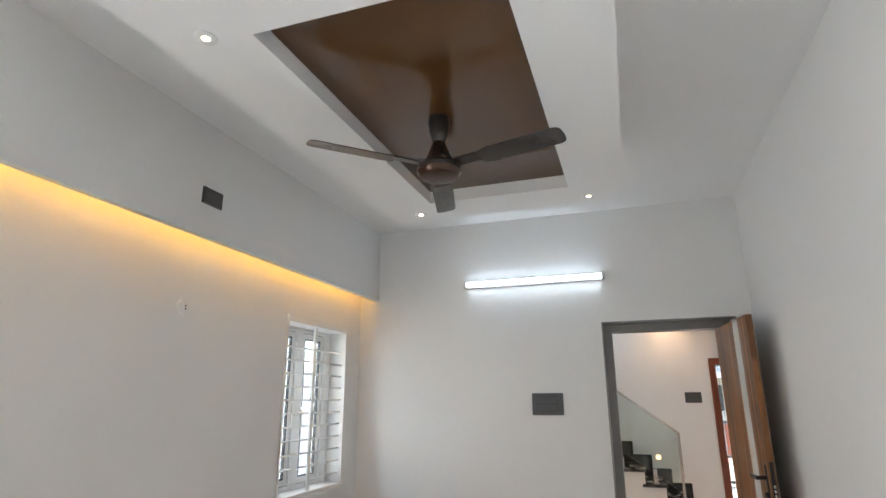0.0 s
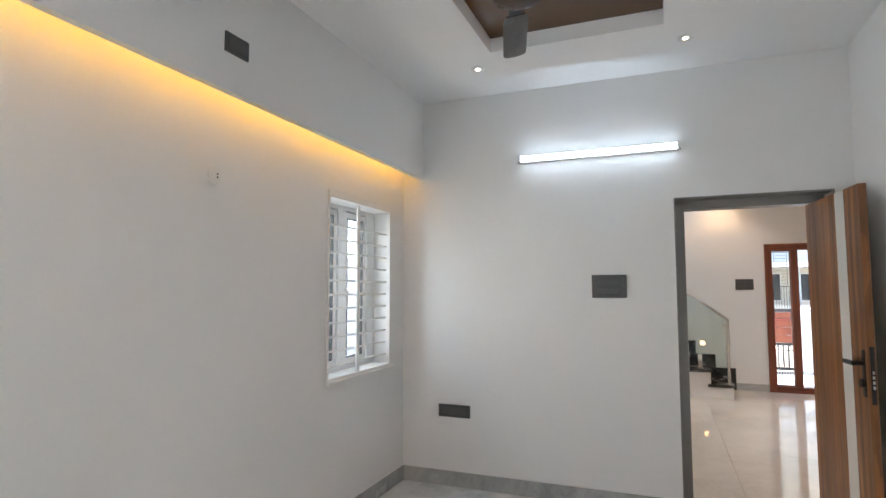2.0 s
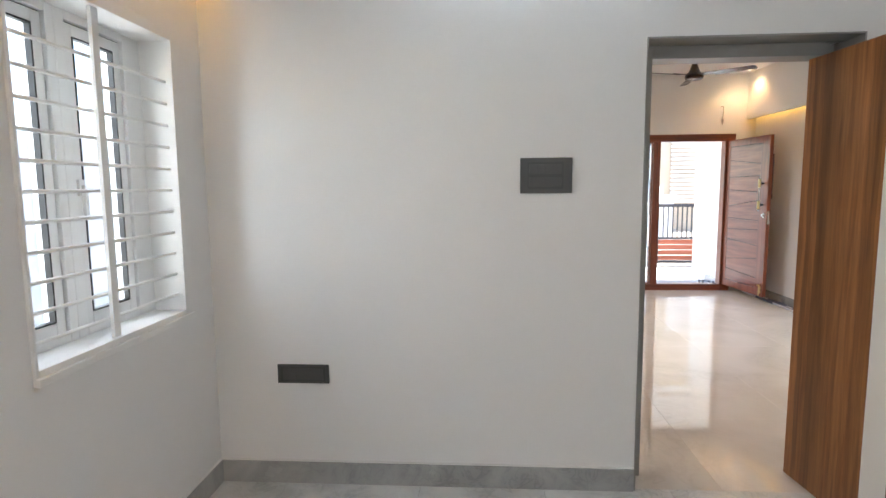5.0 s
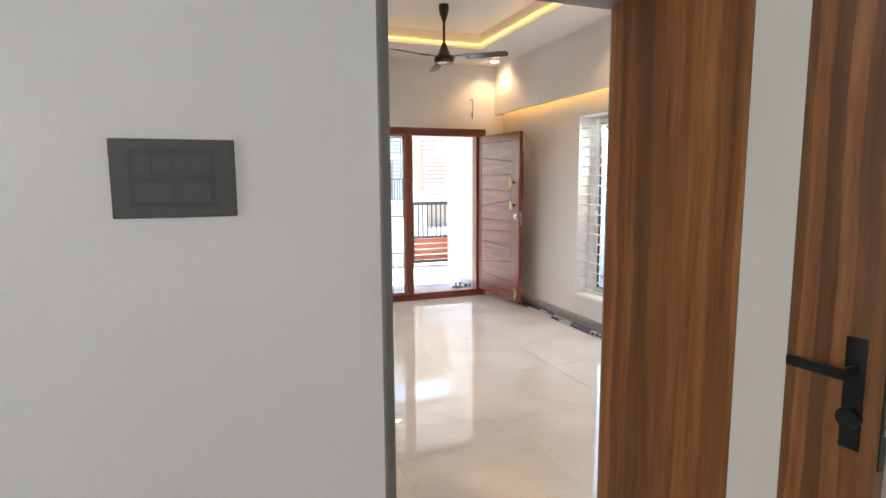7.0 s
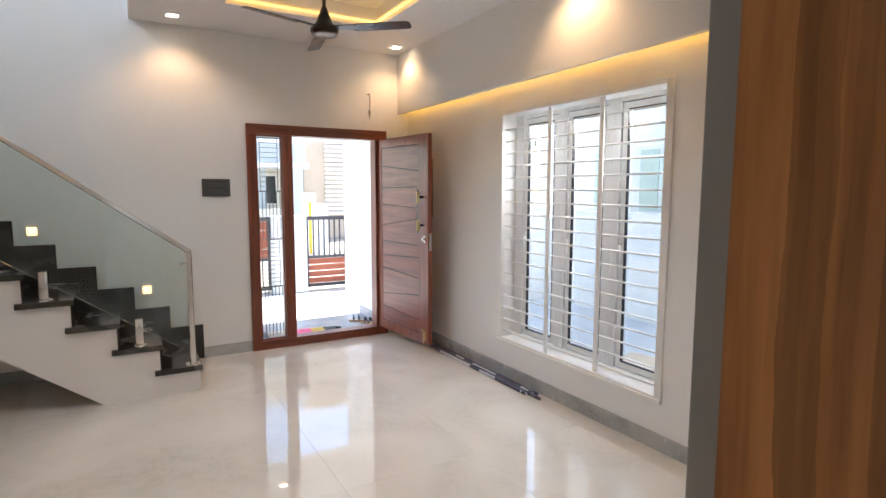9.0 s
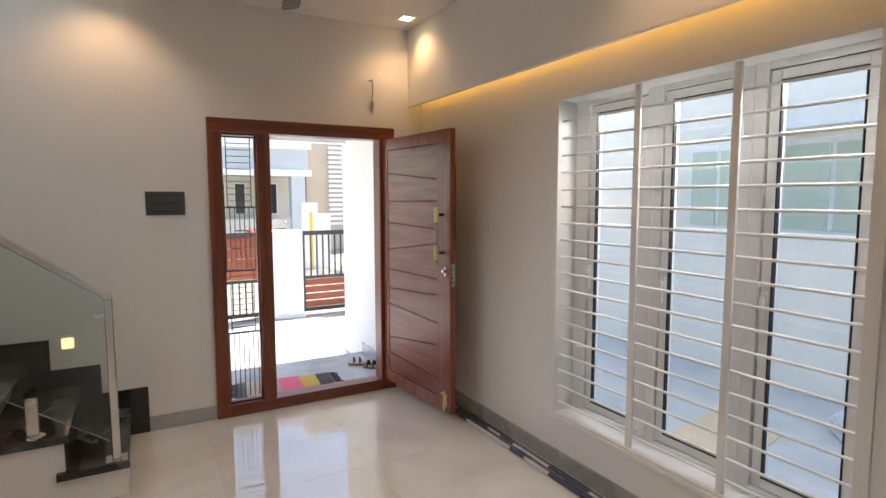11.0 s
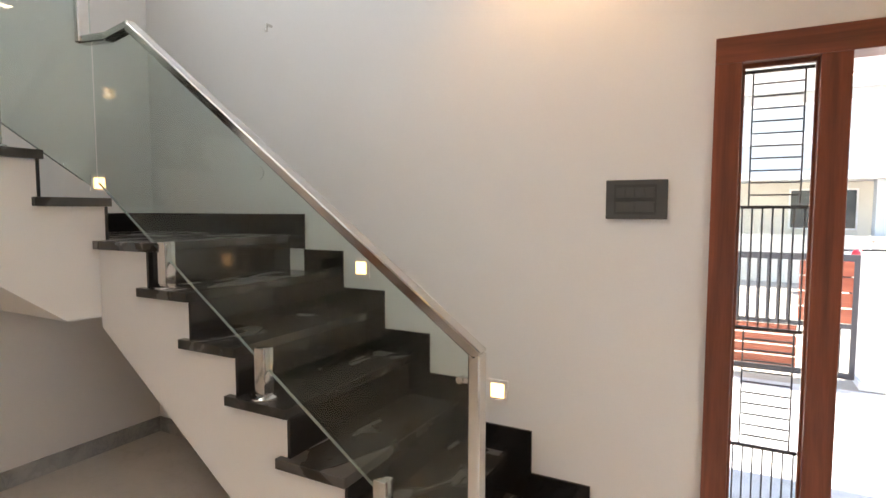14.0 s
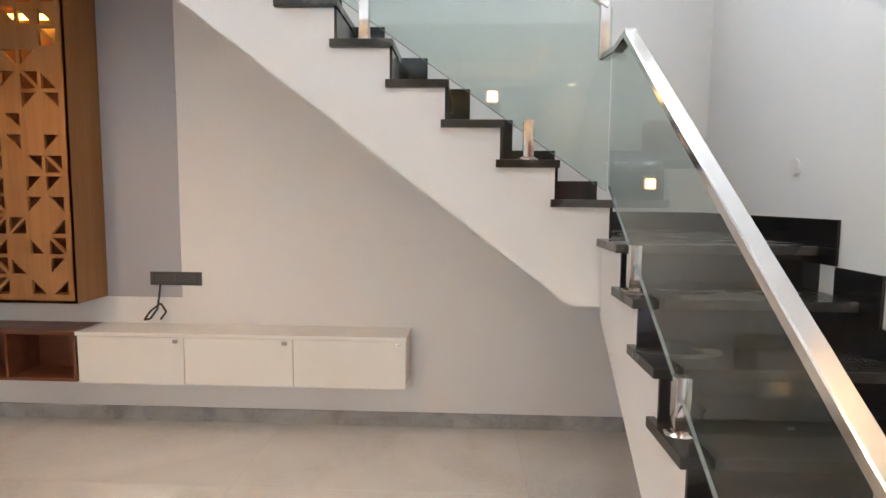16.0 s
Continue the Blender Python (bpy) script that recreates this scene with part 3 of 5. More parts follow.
# unseen window, added only to give the bedroom fill lamp an opening
window("added_window", BX0, 1, -1.35, -0.15, 0.9, 2.1, (0.05, 0.05), ((-1.30, -0.75, 0.10, 0.10), (-0.75, -0.20, 0.10, 0.10)), (-0.75,), (1.0, 2.0, 11), "white casement window with horizontal security grille")
w3 = tagged(new("window_3"), "high stairwell window with white frame", "window", kind="structure")
w3.location = (-2.2, 7.9, 4.05)
part("window_frame", boxes((-2.3, 6.5, 4.05, -2.2, 9.3, 4.1), (-2.3, 6.5, 5.45, -2.2, 9.3, 5.5), (-2.3, 6.5, 4.1, -2.2, 6.55, 5.45), (-2.3, 9.25, 4.1, -2.2, 9.3, 5.45)), PVC, w3)

# ---- bedroom door ----
d1 = tagged(new("door_1"), "open walnut laminate bedroom door with a white stripe", "door", kind="structure")
d1.location = (0.4, 4.45, 0)
part("door_frame", boxes((DX0, 4.48, 0, -0.008, LY0 + 0.004, DH), (0.765, 4.548, 0, DX1, LY0 + 0.004, DH), (-0.008, 4.48, 2.035, 0.765, LY0 + 0.004, DH), (DX0, BY1 - 0.002, 0, DX0 + 0.008, 4.48, DH), (DX1 - 0.008, BY1 - 0.002, 0, DX1, 4.548, DH), (DX0 + 0.008, BY1 - 0.002, DH - 0.008, DX1 - 0.008, 4.48, DH), bevel=0.002), FRAME_GREY, d1, "dark grey painted door frame")
LXA, LXB, LYE = 0.725, 0.762, 4.545 - 0.80
SWING = Matrix.Translation((LXA, 4.545, 0)) @ Matrix.Rotation(radians(5.0), 4, "Z") @ Matrix.Translation((-LXA, -4.545, 0))


def leaf_part(name, bm, material, parent, label="", smooth=False):
    bm.transform(SWING)
    return part(name, bm, material, parent, label, smooth)


leaf = leaf_part("door_leaf", boxes((LXA, 4.07, 0.008, LXB, 4.545, 2.03), (LXA, LYE, 0.008, LXB, 3.938, 2.03), bevel=0.002), LAMINATE, d1)
leaf_part("stripe", boxes((LXA + 0.002, 3.939, 0.008, LXB - 0.002, 4.069, 2.03)), WHITE_GLOSS, leaf, "white laminate stripe")
HY_ = LYE + 0.05
bm = bmesh.new()
box(bm, LXA - 0.004, HY_ - 0.02, 0.93, LXA, HY_ + 0.02, 1.17, bevel=0.0015)
rod(bm, (LXA, HY_, 1.10), (LXA - 0.05, HY_, 1.10), 0.011)
bar(bm, (LXA - 0.05, HY_ - 0.01, 1.10), (LXA - 0.05, HY_ + 0.11, 1.10), 0.016, 0.022)
rod(bm, (LXA, HY_, 1.0), (LXA - 0.02, HY_, 1.0), 0.022)
leaf_part("door_handle", bm, BLACK_METAL, leaf, "black lever handle", smooth=True)
bm = boxes((LXA + 0.008, LYE - 0.0025, 0.90, LXB - 0.008, LYE, 1.19))
leaf_part("lock_plate", bm, BLACK_METAL, leaf, "black mortise lock plate")
for zz in (0.985, 1.01, 1.035, 1.06):
    leaf_part("lock_bolt", boxes((LXA + 0.013, LYE - 0.009, zz - 0.008, LXB - 0.013, LYE - 0.0026, zz + 0.008)), STEEL, leaf)
for zz in (0.25, 1.02, 1.80):
    bm = bmesh.new()
    rod(bm, (LXB + 0.004, 4.546, zz - 0.05), (LXB + 0.004, 4.546, zz + 0.05), 0.006, 10)
    part("hinge", bm, STEEL, d1, smooth=True)
bm = bmesh.new()
box(bm, -0.009, 4.50, 0.93, -0.005, 4.53, 1.11)
part("strike_plate", bm, STEEL, d1)

# ---- front door ----
d2 = tagged(new("door_2"), "open red-brown teak front door with glazed sidelight", "door", kind="structure")
d2.location = (1.95, 9.6, 0)
YA, YB = LY1 - 0.03, LY1 + 0.10
part("door_jamb", boxes((FX0, YA, 0, 1.334, YB, FH - 0.095), bevel=0.004), TEAK, d2)
part("door_jamb", boxes((1.572, YA, 0.085, 1.664, YB, FH - 0.095), bevel=0.004), TEAK, d2)
part("door_jamb", boxes((2.515, YA, 0, FX1, YB, FH - 0.095), bevel=0.004), TEAK, d2)
part("door_head", boxes((FX0, YA, FH - 0.095, FX1, YB, FH), bevel=0.004), TEAK_X, d2)
part("door_sill", boxes((1.334, YA, 0, 2.515, YB, 0.085), bevel=0.004), TEAK_X, d2)
part("sidelight_pane", boxes((1.334, LY1 + 0.03, 0.085, 1.572, LY1 + 0.036, FH - 0.095)), CLEAR, d2, shadow=False)
bm = boxes((1.334, LY1 + 0.01, 0.085, 1.344, LY1 + 0.03, 2.045), (1.562, LY1 + 0.01, 0.085, 1.572, LY1 + 0.03, 2.045), (1.344, LY1 + 0.01, 0.085, 1.562, LY1 + 0.03, 0.1), (1.344, LY1 + 0.01, 2.03, 1.562, LY1 + 0.03, 2.045))
part("sidelight_bead", bm, TEAK, d2)
# sidelight grille: four fields, level bars and upright bars in turn
gy = LY1 + 0.045
gz = [0.11, 0.60, 1.06, 1.52, 2.02]
for f in range(4):
    z0, z1 = gz[f], gz[f + 1]
    part("grille_rail", boxes((1.344, gy - 0.006, z1 - 0.006, 1.562, gy + 0.006, z1 + 0.006)), GATE_DARK, d2)
    if f % 2:
        for xx in (1.372, 1.536):
            part("grille_bar", boxes((xx - 0.0028, gy - 0.004, z0 + 0.006, xx + 0.0028, gy + 0.004, z1 - 0.006)), GATE_DARK, d2)
        for i in range(1, 11):
            zz = z0 + (z1 - z0) * i / 11
            part("grille_bar", boxes((1.376, gy - 0.004, zz - 0.0026, 1.532, gy + 0.004, zz + 0.0026)), GATE_DARK, d2)
    else:
        for i in range(7):
            xx = 1.352 + 0.2 * i / 6
            part("grille_bar", boxes((xx - 0.0028, gy - 0.004, z0 + 0.006, xx + 0.0028, gy + 0.004, z1 - 0.006)), GATE_DARK, d2)

LW, LZ0, LZ1, LT = 0.945, 0.09, 2.045, 0.042
bm = bmesh.new()
# stiles and rails round a set of panels
st = 0.082
for b in ((0, 0, LZ0, st, LT, LZ1), (LW - 0.167, 0, LZ0, LW, LT, LZ1), (st, 0, LZ1 - 0.086, LW - 0.167, LT, LZ1), (st, 0, LZ0, LW - 0.167, LT, LZ0 + 0.09)):
    box(bm, *b, bevel=0.003)
leaf2 = new("door_leaf", finish(bm, "door_leaf", TEAK_LEAF))
leaf2.parent = d2
hinge = Matrix.Translation((2.545, LY1 - 0.02, 0)) @ Matrix.Rotation(radians(-84.8), 4, "Z")
leaf2.matrix_local = Matrix.Translation(-d2.location) @ hinge
p0, p1 = st + 0.004, LW - 0.1674
# slanted joints between the panels, given as heights at both ends
cuts = [(LZ0 + 0.094, LZ0 + 0.094), (0.335, 0.303), (0.465, 0.545), (0.737, 0.705), (0.864, 0.902), (1.018, 1.015), (1.174, 1.268), (1.39, 1.365), (1.557, 1.563), (1.778, 1.712), (LZ1 - 0.090, LZ1 - 0.090)]
for (a0, a1), (b0, b1) in zip(cuts, cuts[1:]):
    bm = bmesh.new()
    g = 0.004
    prism(bm, [(p0, a0 + g), (p1, a1 + g), (p1, b1 - g), (p0, b0 - g)], "y", 0.004, LT - 0.004)
    pn = new("door_panel", finish(bm, "door_panel", TEAK_PANEL))
    pn.parent = leaf2
pn = new("panel_backing", finish(boxes((st, 0.014, LZ0 + 0.09, LW - 0.167, LT - 0.014, LZ1 - 0.086)), "panel_backing", GROOVE))
pn.parent = leaf2
# pull handle with foam-wrapped ends, lock, bolts
FY = 0.0
bm = bmesh.new()
hx = LW - 0.085
rod(bm, (hx, -0.055, 1.14), (hx, -0.055, 1.54), 0.009)
part_h = new("pull_handle", finish(bm, "pull_handle", STEEL, True))
part_h.parent = leaf2
for zz in (1.21, 1.47):
    bm = bmesh.new()
    rod(bm, (hx, 0, zz), (hx, -0.055, zz), 0.01)
    q = new("handle_mount", finish(bm, "handle_mount", BLACK_METAL, True))
    q.parent = part_h
    bm = bmesh.new()
    rod(bm, (hx, -0.055, zz - 0.05), (hx, -0.055, zz + 0.05), 0.016)
    q = new("foam_wrap", finish(bm, "foam_wrap", CREAM_WRAP, True))
    q.parent = part_h
bm = bmesh.new()
box(bm, LW - 0.068, -0.005, 1.05, LW - 0.042, 0, 1.115, bevel=0.002)
rod(bm, (LW - 0.055, 0, 1.085), (LW - 0.055, -0.028, 1.085), 0.013, 16)
q = new("lock", finish(bm, "lock", STEEL, True))
q.parent = leaf2
bm = boxes((LW, 0.008, 0.98, LW + 0.003, LT - 0.008, 1.14))
for zz in (1.01, 1.04, 1.07, 1.1):
    rod(bm, (LW, LT / 2, zz), (LW + 0.014, LT / 2, zz), 0.008, 10)
q = new("lock_plate", finish(bm, "lock_plate", STEEL))
q.parent = leaf2
bm = bmesh.new()
rod(bm, (LW - 0.06, -0.012, 0.1), (LW - 0.06, -0.012, 0.24), 0.008)
box(bm, LW - 0.08, -0.006, 0.13, LW - 0.04, 0, 0.22, bevel=0.002)
rod(bm, (LW - 0.06, -0.012, 0.22), (LW - 0.06, -0.035, 0.235), 0.007)
q = new("tower_bolt", finish(bm, "tower_bolt", CREAM_WRAP, True))
q.parent = leaf2
bm = bmesh.new()
rod(bm, (hx, LT, 1.35), (hx, LT + 0.05, 1.35), 0.01)
rod(bm, (hx, LT, 1.75), (hx, LT + 0.05, 1.75), 0.01)
rod(bm, (hx, LT + 0.05, 1.28), (hx, LT + 0.05, 1.82), 0.014)
q = new("outer_handle", finish(bm, "outer_handle", BLACK_METAL, True))
q.parent = leaf2


# ---- switch plates, sockets, tube, fans ----
def plate(axis, at, side, u0, u1, z0, z1, rows, label, name="switch_board"):
    """A charcoal modular plate on a wall across axis, standing out towards side."""
    t = thing(name, label, "switch plate" if name == "switch_board" else "socket", (0, 0, 0))
    ctr = ((u0 + u1) / 2, (z0 + z1) / 2)
    t.location = (at, ctr[0], ctr[1]) if axis == "x" else (ctr[0], at, ctr[1])

    def bx(d0, a0, b0, d1, a1, b1):
        lo, hi = sorted((at + side * d0, at + side * d1))
        return (lo, a0, b0, hi, a1, b1) if axis == "x" else (a0, lo, b0, a1, hi, b1)

    part("cover", boxes(bx(0, u0, z0, 0.011, u1, z1), bevel=0.003), SWITCH, t)
    n = len(rows)
    wide, tall = u1 - u0, z1 - z0
    f0, f1 = (0.17, 0.80) if n > 1 else (0.10, 0.90)
    part("frame_inset", boxes(bx(0.0105, u0 + wide * (f0 - 0.03), z0 + tall * 0.12, 0.0115, u1 - wide * (0.97 - f1), z1 - tall * 0.12)), SWITCH_KEY, t)
    hgt = tall * 0.72 / n
    for r, count in enumerate(rows):
        zb = z1 - tall * 0.14 - (r + 1) * hgt + tall * 0.05
        zt = zb + hgt - tall * 0.10
        wd = wide * (f1 - f0) / count
        for i in range(count):
            ub = u0 + wide * f0 + i * wd
            part("switch_key", boxes(bx(0.0115, ub + 0.0012, zb, 0.0145, ub + wd - 0.0012, zt), bevel=0.001), SWITCH, t)
    return t


plate("y", BY1, -1, -0.624, -0.390, 1.423, 1.583, (4, 2), "charcoal modular switch board on the bedroom wall")
plate("y", BY1, -1, -1.790, -1.537, 0.513, 0.606, (3,), "charcoal modular power socket low on the wall", "wall_socket")
plate("y", LY1, -1, 0.855, 1.093, 1.472, 1.630, (4, 2), "charcoal modular switch board beside the front door")
plate("x", -1.925, 1, 2.16, 2.305, 2.535, 2.625, (1,), "charcoal plate on the light pelmet", "wall_socket")
tv = plate("x", LX0, 1, 5.904, 6.261, 0.955, 1.047, (4,), "charcoal socket with a loose cable above the cabinet", "wall_socket")
bm = bmesh.new()
pts = [(LX0 + 0.02, 5.98, 0.96), (LX0 + 0.06, 5.99, 0.88), (LX0 + 0.05, 5.97, 0.80), (LX0 + 0.07, 5.93, 0.735), (LX0 + 0.09, 5.90, 0.73), (LX0 + 0.08, 5.94, 0.79), (LX0 + 0.06, 6.0, 0.84), (LX0 + 0.05, 6.03, 0.78), (LX0 + 0.07, 6.0, 0.73)]
for a, b in zip(pts, pts[1:]):
    rod(bm, a, b, 0.007, 8)
part("loose_cable", bm, BLACK_METAL, tv, smooth=True)
for nm, x, y, z, ax in (("conduit_cap", BX0, 2.30, 2.02, "x"), ):
    t = thing(nm, "round white conduit cover with small holes on the wall", "conduit cover", (x, y, z))
    bm = bmesh.new()
    rod(bm, (x, y, z), (x + 0.010, y, z), 0.040, 28)
    part("cover", bm, WHITE_PLASTIC, t, smooth=True)
    for dy, dz in ((0.012, 0.006), (0.012, -0.010)):
        bm = bmesh.new()
        rod(bm, (x + 0.009, y + dy, z + dz), (x + 0.0115, y + dy, z + dz), 0.005, 8)
        part("hole", bm, GASKET, t)

tube = thing("tube_light", "lit cool white led tube light on the wall", "tube light", (-0.575, 4.3, 2.45))
part("batten", boxes((-1.135, BY1 - 0.03, 2.425, -0.02, BY1, 2.475), bevel=0.004), WHITE_PLASTIC, tube)
bm = bmesh.new()
rod(bm, (-1.115, BY1 - 0.045, 2.45), (-0.035, BY1 - 0.045, 2.45), 0.019, 16)
part("tube", bm, LED_TUBE, tube)
for xx in (-1.125, -0.03):
    part("end_cap", boxes((xx - 0.012, BY1 - 0.068, 2.425, xx + 0.012, BY1 - 0.03, 2.475), bevel=0.003), WHITE_PLASTIC, tube)
t = thing("conduit_cap", "small round conduit cover above the tube light", "conduit cover", (-0.59, BY1, 2.53))
bm = bmesh.new()
rod(bm, (-0.59, BY1, 2.525), (-0.59, BY1 - 0.012, 2.525), 0.035, 24)
part("cover", bm, WHITE_PLASTIC, t, smooth=True)


def fan(x, y, top, hub, radius, turn, label):
    t = thing("ceiling_fan", label, "ceiling fan", (x, y, top))
    bm = bmesh.new()
    h = top - hub
    lathe(bm, [(0.012, -0.15), (0.02, -0.135), (0.040, -0.075), (0.047, -0.03), (0.044, 0.0)], 28, (x, y, top))
    part("canopy", bm, FAN_BROWN, t, smooth=True)
    bm = bmesh.new()
    rod(bm, (x, y, top - 0.12), (x, y, hub + 0.05), 0.012, 14)
    part("downrod", bm, FAN_BROWN, t, smooth=True)
    bm = bmesh.new()
    lathe(bm, [(0.05, -0.05), (0.08, -0.044), (0.092, -0.024), (0.093, -0.004), (0.078, 0.014), (0.056, 0.034), (0.042, 0.07), (0.027, 0.11), (0.014, 0.14)], 36, (x, y, hub))
    body = part("motor", bm, FAN_BROWN, t, smooth=True)
    bm = bmesh.new()
    lathe(bm, [(0.05, -0.054), (0.082, -0.047), (0.0945, -0.027), (0.0945, -0.022), (0.079, -0.042), (0.045, -0.051)], 36, (x, y, hub))
    part("trim_ring", bm, FAN_TRIM, body, "copper brown ring", smooth=True)
    for i in range(3):
        a = radians(turn + 120 * i)
        m = Matrix.Translation((x, y, hub - 0.005)) @ Matrix.Rotation(a, 4, "Z")
        bm = bmesh.new()
        # one closed outline with a rounded tip, tilted about its length
        half, root, tilt = 0.048, 0.20, -0.20
        edge = [(root, -0.036), (root + 0.05, -half)]
        for k in range(9):
            c = math.pi * (k / 8 - 0.5)
            edge.append((radius - 0.03 + 0.03 * math.cos(c), half * math.copysign(abs(math.sin(c)) ** 0.6, c)))
        edge += [(root + 0.05, half), (root, 0.036)]
        rims = [[bm.verts.new((u, v, v * tilt + dz)) for u, v in edge] for dz in (-0.0022, 0.0022)]
        bm.faces.new(rims[0][::-1])
        bm.faces.new(rims[1])
        for k in range(len(edge)):
            l = (k + 1) % len(edge)
            bm.faces.new((rims[0][k], rims[0][l], rims[1][l], rims[1][k]))
        bm.transform(m)
        bl = part("blade", bm, BLADE, t, smooth=True)
        bm = bmesh.new()
        for v in box(bm, 0.075, -0.026, 0.003, 0.25, 0.026, 0.010):
            v.co.z += v.co.y * -0.20
        bm.transform(m)
        part("blade_iron", bm, FAN_BROWN, bl)
    return t


fan(-0.585, 2.06, RZ, 2.495, 0.56, 105, "dark brown three-blade ceiling fan hanging from the recess")
fan(1.48, 7.98, LH + 0.16, 2.62, 0.60, 80, "dark brown three-blade ceiling fan in the living room")


def downlight(x, y, z, square, watts, label):
    t = thing("downlight", label, "downlight", (x, y, z), "ceiling downlights")
    bm = bmesh.new()
    if square:
        for b in ((x - 0.055, y - 0.055, z - 0.006, x + 0.055, y - 0.042, z), (x - 0.055, y + 0.042, z - 0.006, x + 0.055, y + 0.055, z), (x - 0.055, y - 0.042, z - 0.006, x - 0.042, y + 0.042, z), (x + 0.042, y - 0.042, z - 0.006, x + 0.055, y + 0.042, z)):
            box(bm, *b)
        part("trim_ring", bm, WHITE_PLASTIC, t)
        part("lens", boxes((x - 0.042, y - 0.042, z - 0.004, x + 0.042, y + 0.042, z)), LED_SPOT, t)
    else:
        lathe(bm, [(0.036, 0), (0.036, -0.003), (0.030, -0.006), (0.0125, -0.004), (0.0125, 0)], 24, (x, y, z))
        part("trim_ring", bm, WHITE_PLASTIC, t, smooth=True)
        bm = bmesh.new()
        rod(bm, (x, y, z - 0.004), (x, y, z - 0.0005), 0.012, 20)
        part("lens", bm, LED_SPOT, t)
    spot_lamp("downlight_beam", x, y, z - 0.02, watts)


for x, y in ((-1.04, 3.04), (-0.03, 3.05), (-1.07, 1.2), (-0.03, 1.2)):
    downlight(x, y, PZ, False, 0.7, "small round warm ceiling downlight, lit")
for x, y in ((0.66, 9.30), (2.64, 9.30), (0.66, 6.9), (2.6, 6.9), (-0.9, 5.35)):
    downlight(x, y, LH, True, 3.0 if y > 9 else 4.8, "square warm ceiling downlight, lit")


# ---- staircase ----
RISE, GO, GO2 = 0.195, 0.265, 0.277
NX, SY = 0.705, 8.74
stairs = thing("staircase", "white staircase with black granite treads turning at a landing", "staircase", (-0.5, 9.15, 0))
bm = bmesh.new()
# sawtooth body of the lower flight, seen from the side
out = [(NX - 0.02, 0.0)]
for k in range(1, 8):
    out += [(NX - 0.02 - GO * (k - 1), RISE * k - 0.04), (NX - 0.02 - GO * k, RISE * k - 0.04)]
out[-1] = (-1.25, RISE * 7 - 0.04)
out += [(-1.25, 0.962), (0.045, 0.0)]
prism(bm, out, "y", SY, LY1)
part("lower_flight", bm, WALL, stairs)
bm = bmesh.new()
NY = 8.79
out = [(NY - 0.02, RISE * 7 - 0.04)]
for k in range(8, 17):
    out += [(NY - 0.02 - GO2 * (k - 8), RISE * k - 0.04), (NY - 0.02 - GO2 * (k - 7), RISE * k - 0.04)]
yend = NY - 0.02 - GO2 * 9
out += [(yend, 2.737), (yend + 0.06, 2.737), (8.591, 1.013), (8.735, 1.013), (8.735, RISE * 7 - 0.04)]
prism(bm, out, "x", LX0, -1.25)
part("upper_flight", bm, WALL, stairs)
part("landing", boxes((LX0, 8.736, 1.013, -1.251, LY1, RISE * 7 - 0.04)), WALL, stairs)
for k in range(1, 7):
    n = NX - GO * (k - 1)
    part("tread", boxes((n - GO - 0.06, SY - 0.03, RISE * k - 0.039, n, LY1 - 0.001, RISE * k), bevel=0.003), DUSTY, stairs, "dusty black granite tread")
    part("riser", boxes((n - 0.02, SY - 0.004, RISE * (k - 1) + (0.001 if k > 1 else 0), n - 0.006, LY1 - 0.001, RISE * k - 0.04)) if k > 1 else boxes((n - 0.019, SY, 0, n - 0.012, LY1 - 0.001, RISE - 0.04)), GRANITE if k > 1 else WALL, stairs)
    part("side_skirting", boxes((n - GO + 0.11, LY1 - 0.016, RISE * (k - 1) + 0.001, n + 0.11, LY1 - 0.002, RISE * k + 0.12), bevel=0.002), GRANITE, stairs)
n = NX - GO * 6
part("riser", boxes((n - 0.02, SY - 0.004, RISE * 6 + 0.001, n - 0.006, LY1 - 0.001, RISE * 7 - 0.04)), GRANITE, stairs)
part("landing_slab", boxes((LX0 + 0.001, SY - 0.03, RISE * 7 - 0.039, n, LY1 - 0.001, RISE * 7), bevel=0.003), DUSTY, stairs, "dusty black granite landing")
part("side_skirting", boxes((LX0 + 0.002, LY1 - 0.016, RISE * 7 + 0.001, n + 0.11, LY1 - 0.002, RISE * 7 + 0.12), bevel=0.002), GRANITE, stairs)
part("side_skirting", boxes((n, LY1 - 0.0155, RISE * 6 + 0.122, n + 0.11, LY1 - 0.002, RISE * 7), bevel=0.002), GRANITE, stairs)
part("side_skirting", boxes((LX0 + 0.002, NY + 0.11, RISE * 7 + 0.001, LX0 + 0.016, LY1 - 0.018, RISE * 7 + 0.12), bevel=0.002), GRANITE, stairs)
for k in range(8, 17):
    n = NY - GO2 * (k - 8)
    part("tread", boxes((LX0 + 0.001, n - GO2 - 0.04, RISE * k - 0.039, -1.222, n, RISE * k), bevel=0.003), DUSTY, stairs, "dusty black granite tread")
    part("riser", boxes((LX0 + 0.001, n - 0.02, RISE * (k - 1) + 0.001, -1.248, n - 0.006, RISE * k - 0.04)), GRANITE, stairs)
    part("side_skirting", boxes((LX0 + 0.002, n - GO2 + 0.11, RISE * (k - 1) + 0.001, LX0 + 0.016, n + 0.11, RISE * k + 0.12), bevel=0.002), GRANITE, stairs)

rail = thing("glass_balustrade", "frameless glass balustrade with polished steel handrail", "balustrade", (-0.2, 8.77, 0.2))
GY = 8.768
bm = bmesh.new()
bar(bm, (0.645, GY, RISE), (0.645, GY, 1.07), 0.04, 0.055)
box(bm, 0.595, GY - 0.045, RISE, 0.695, GY + 0.045, RISE + 0.008)
part("post", bm, STEEL, rail)
bm = bmesh.new()
bar(bm, (0.657, GY, 1.066), (-1.0, GY, 2.29), 0.055, 0.035)
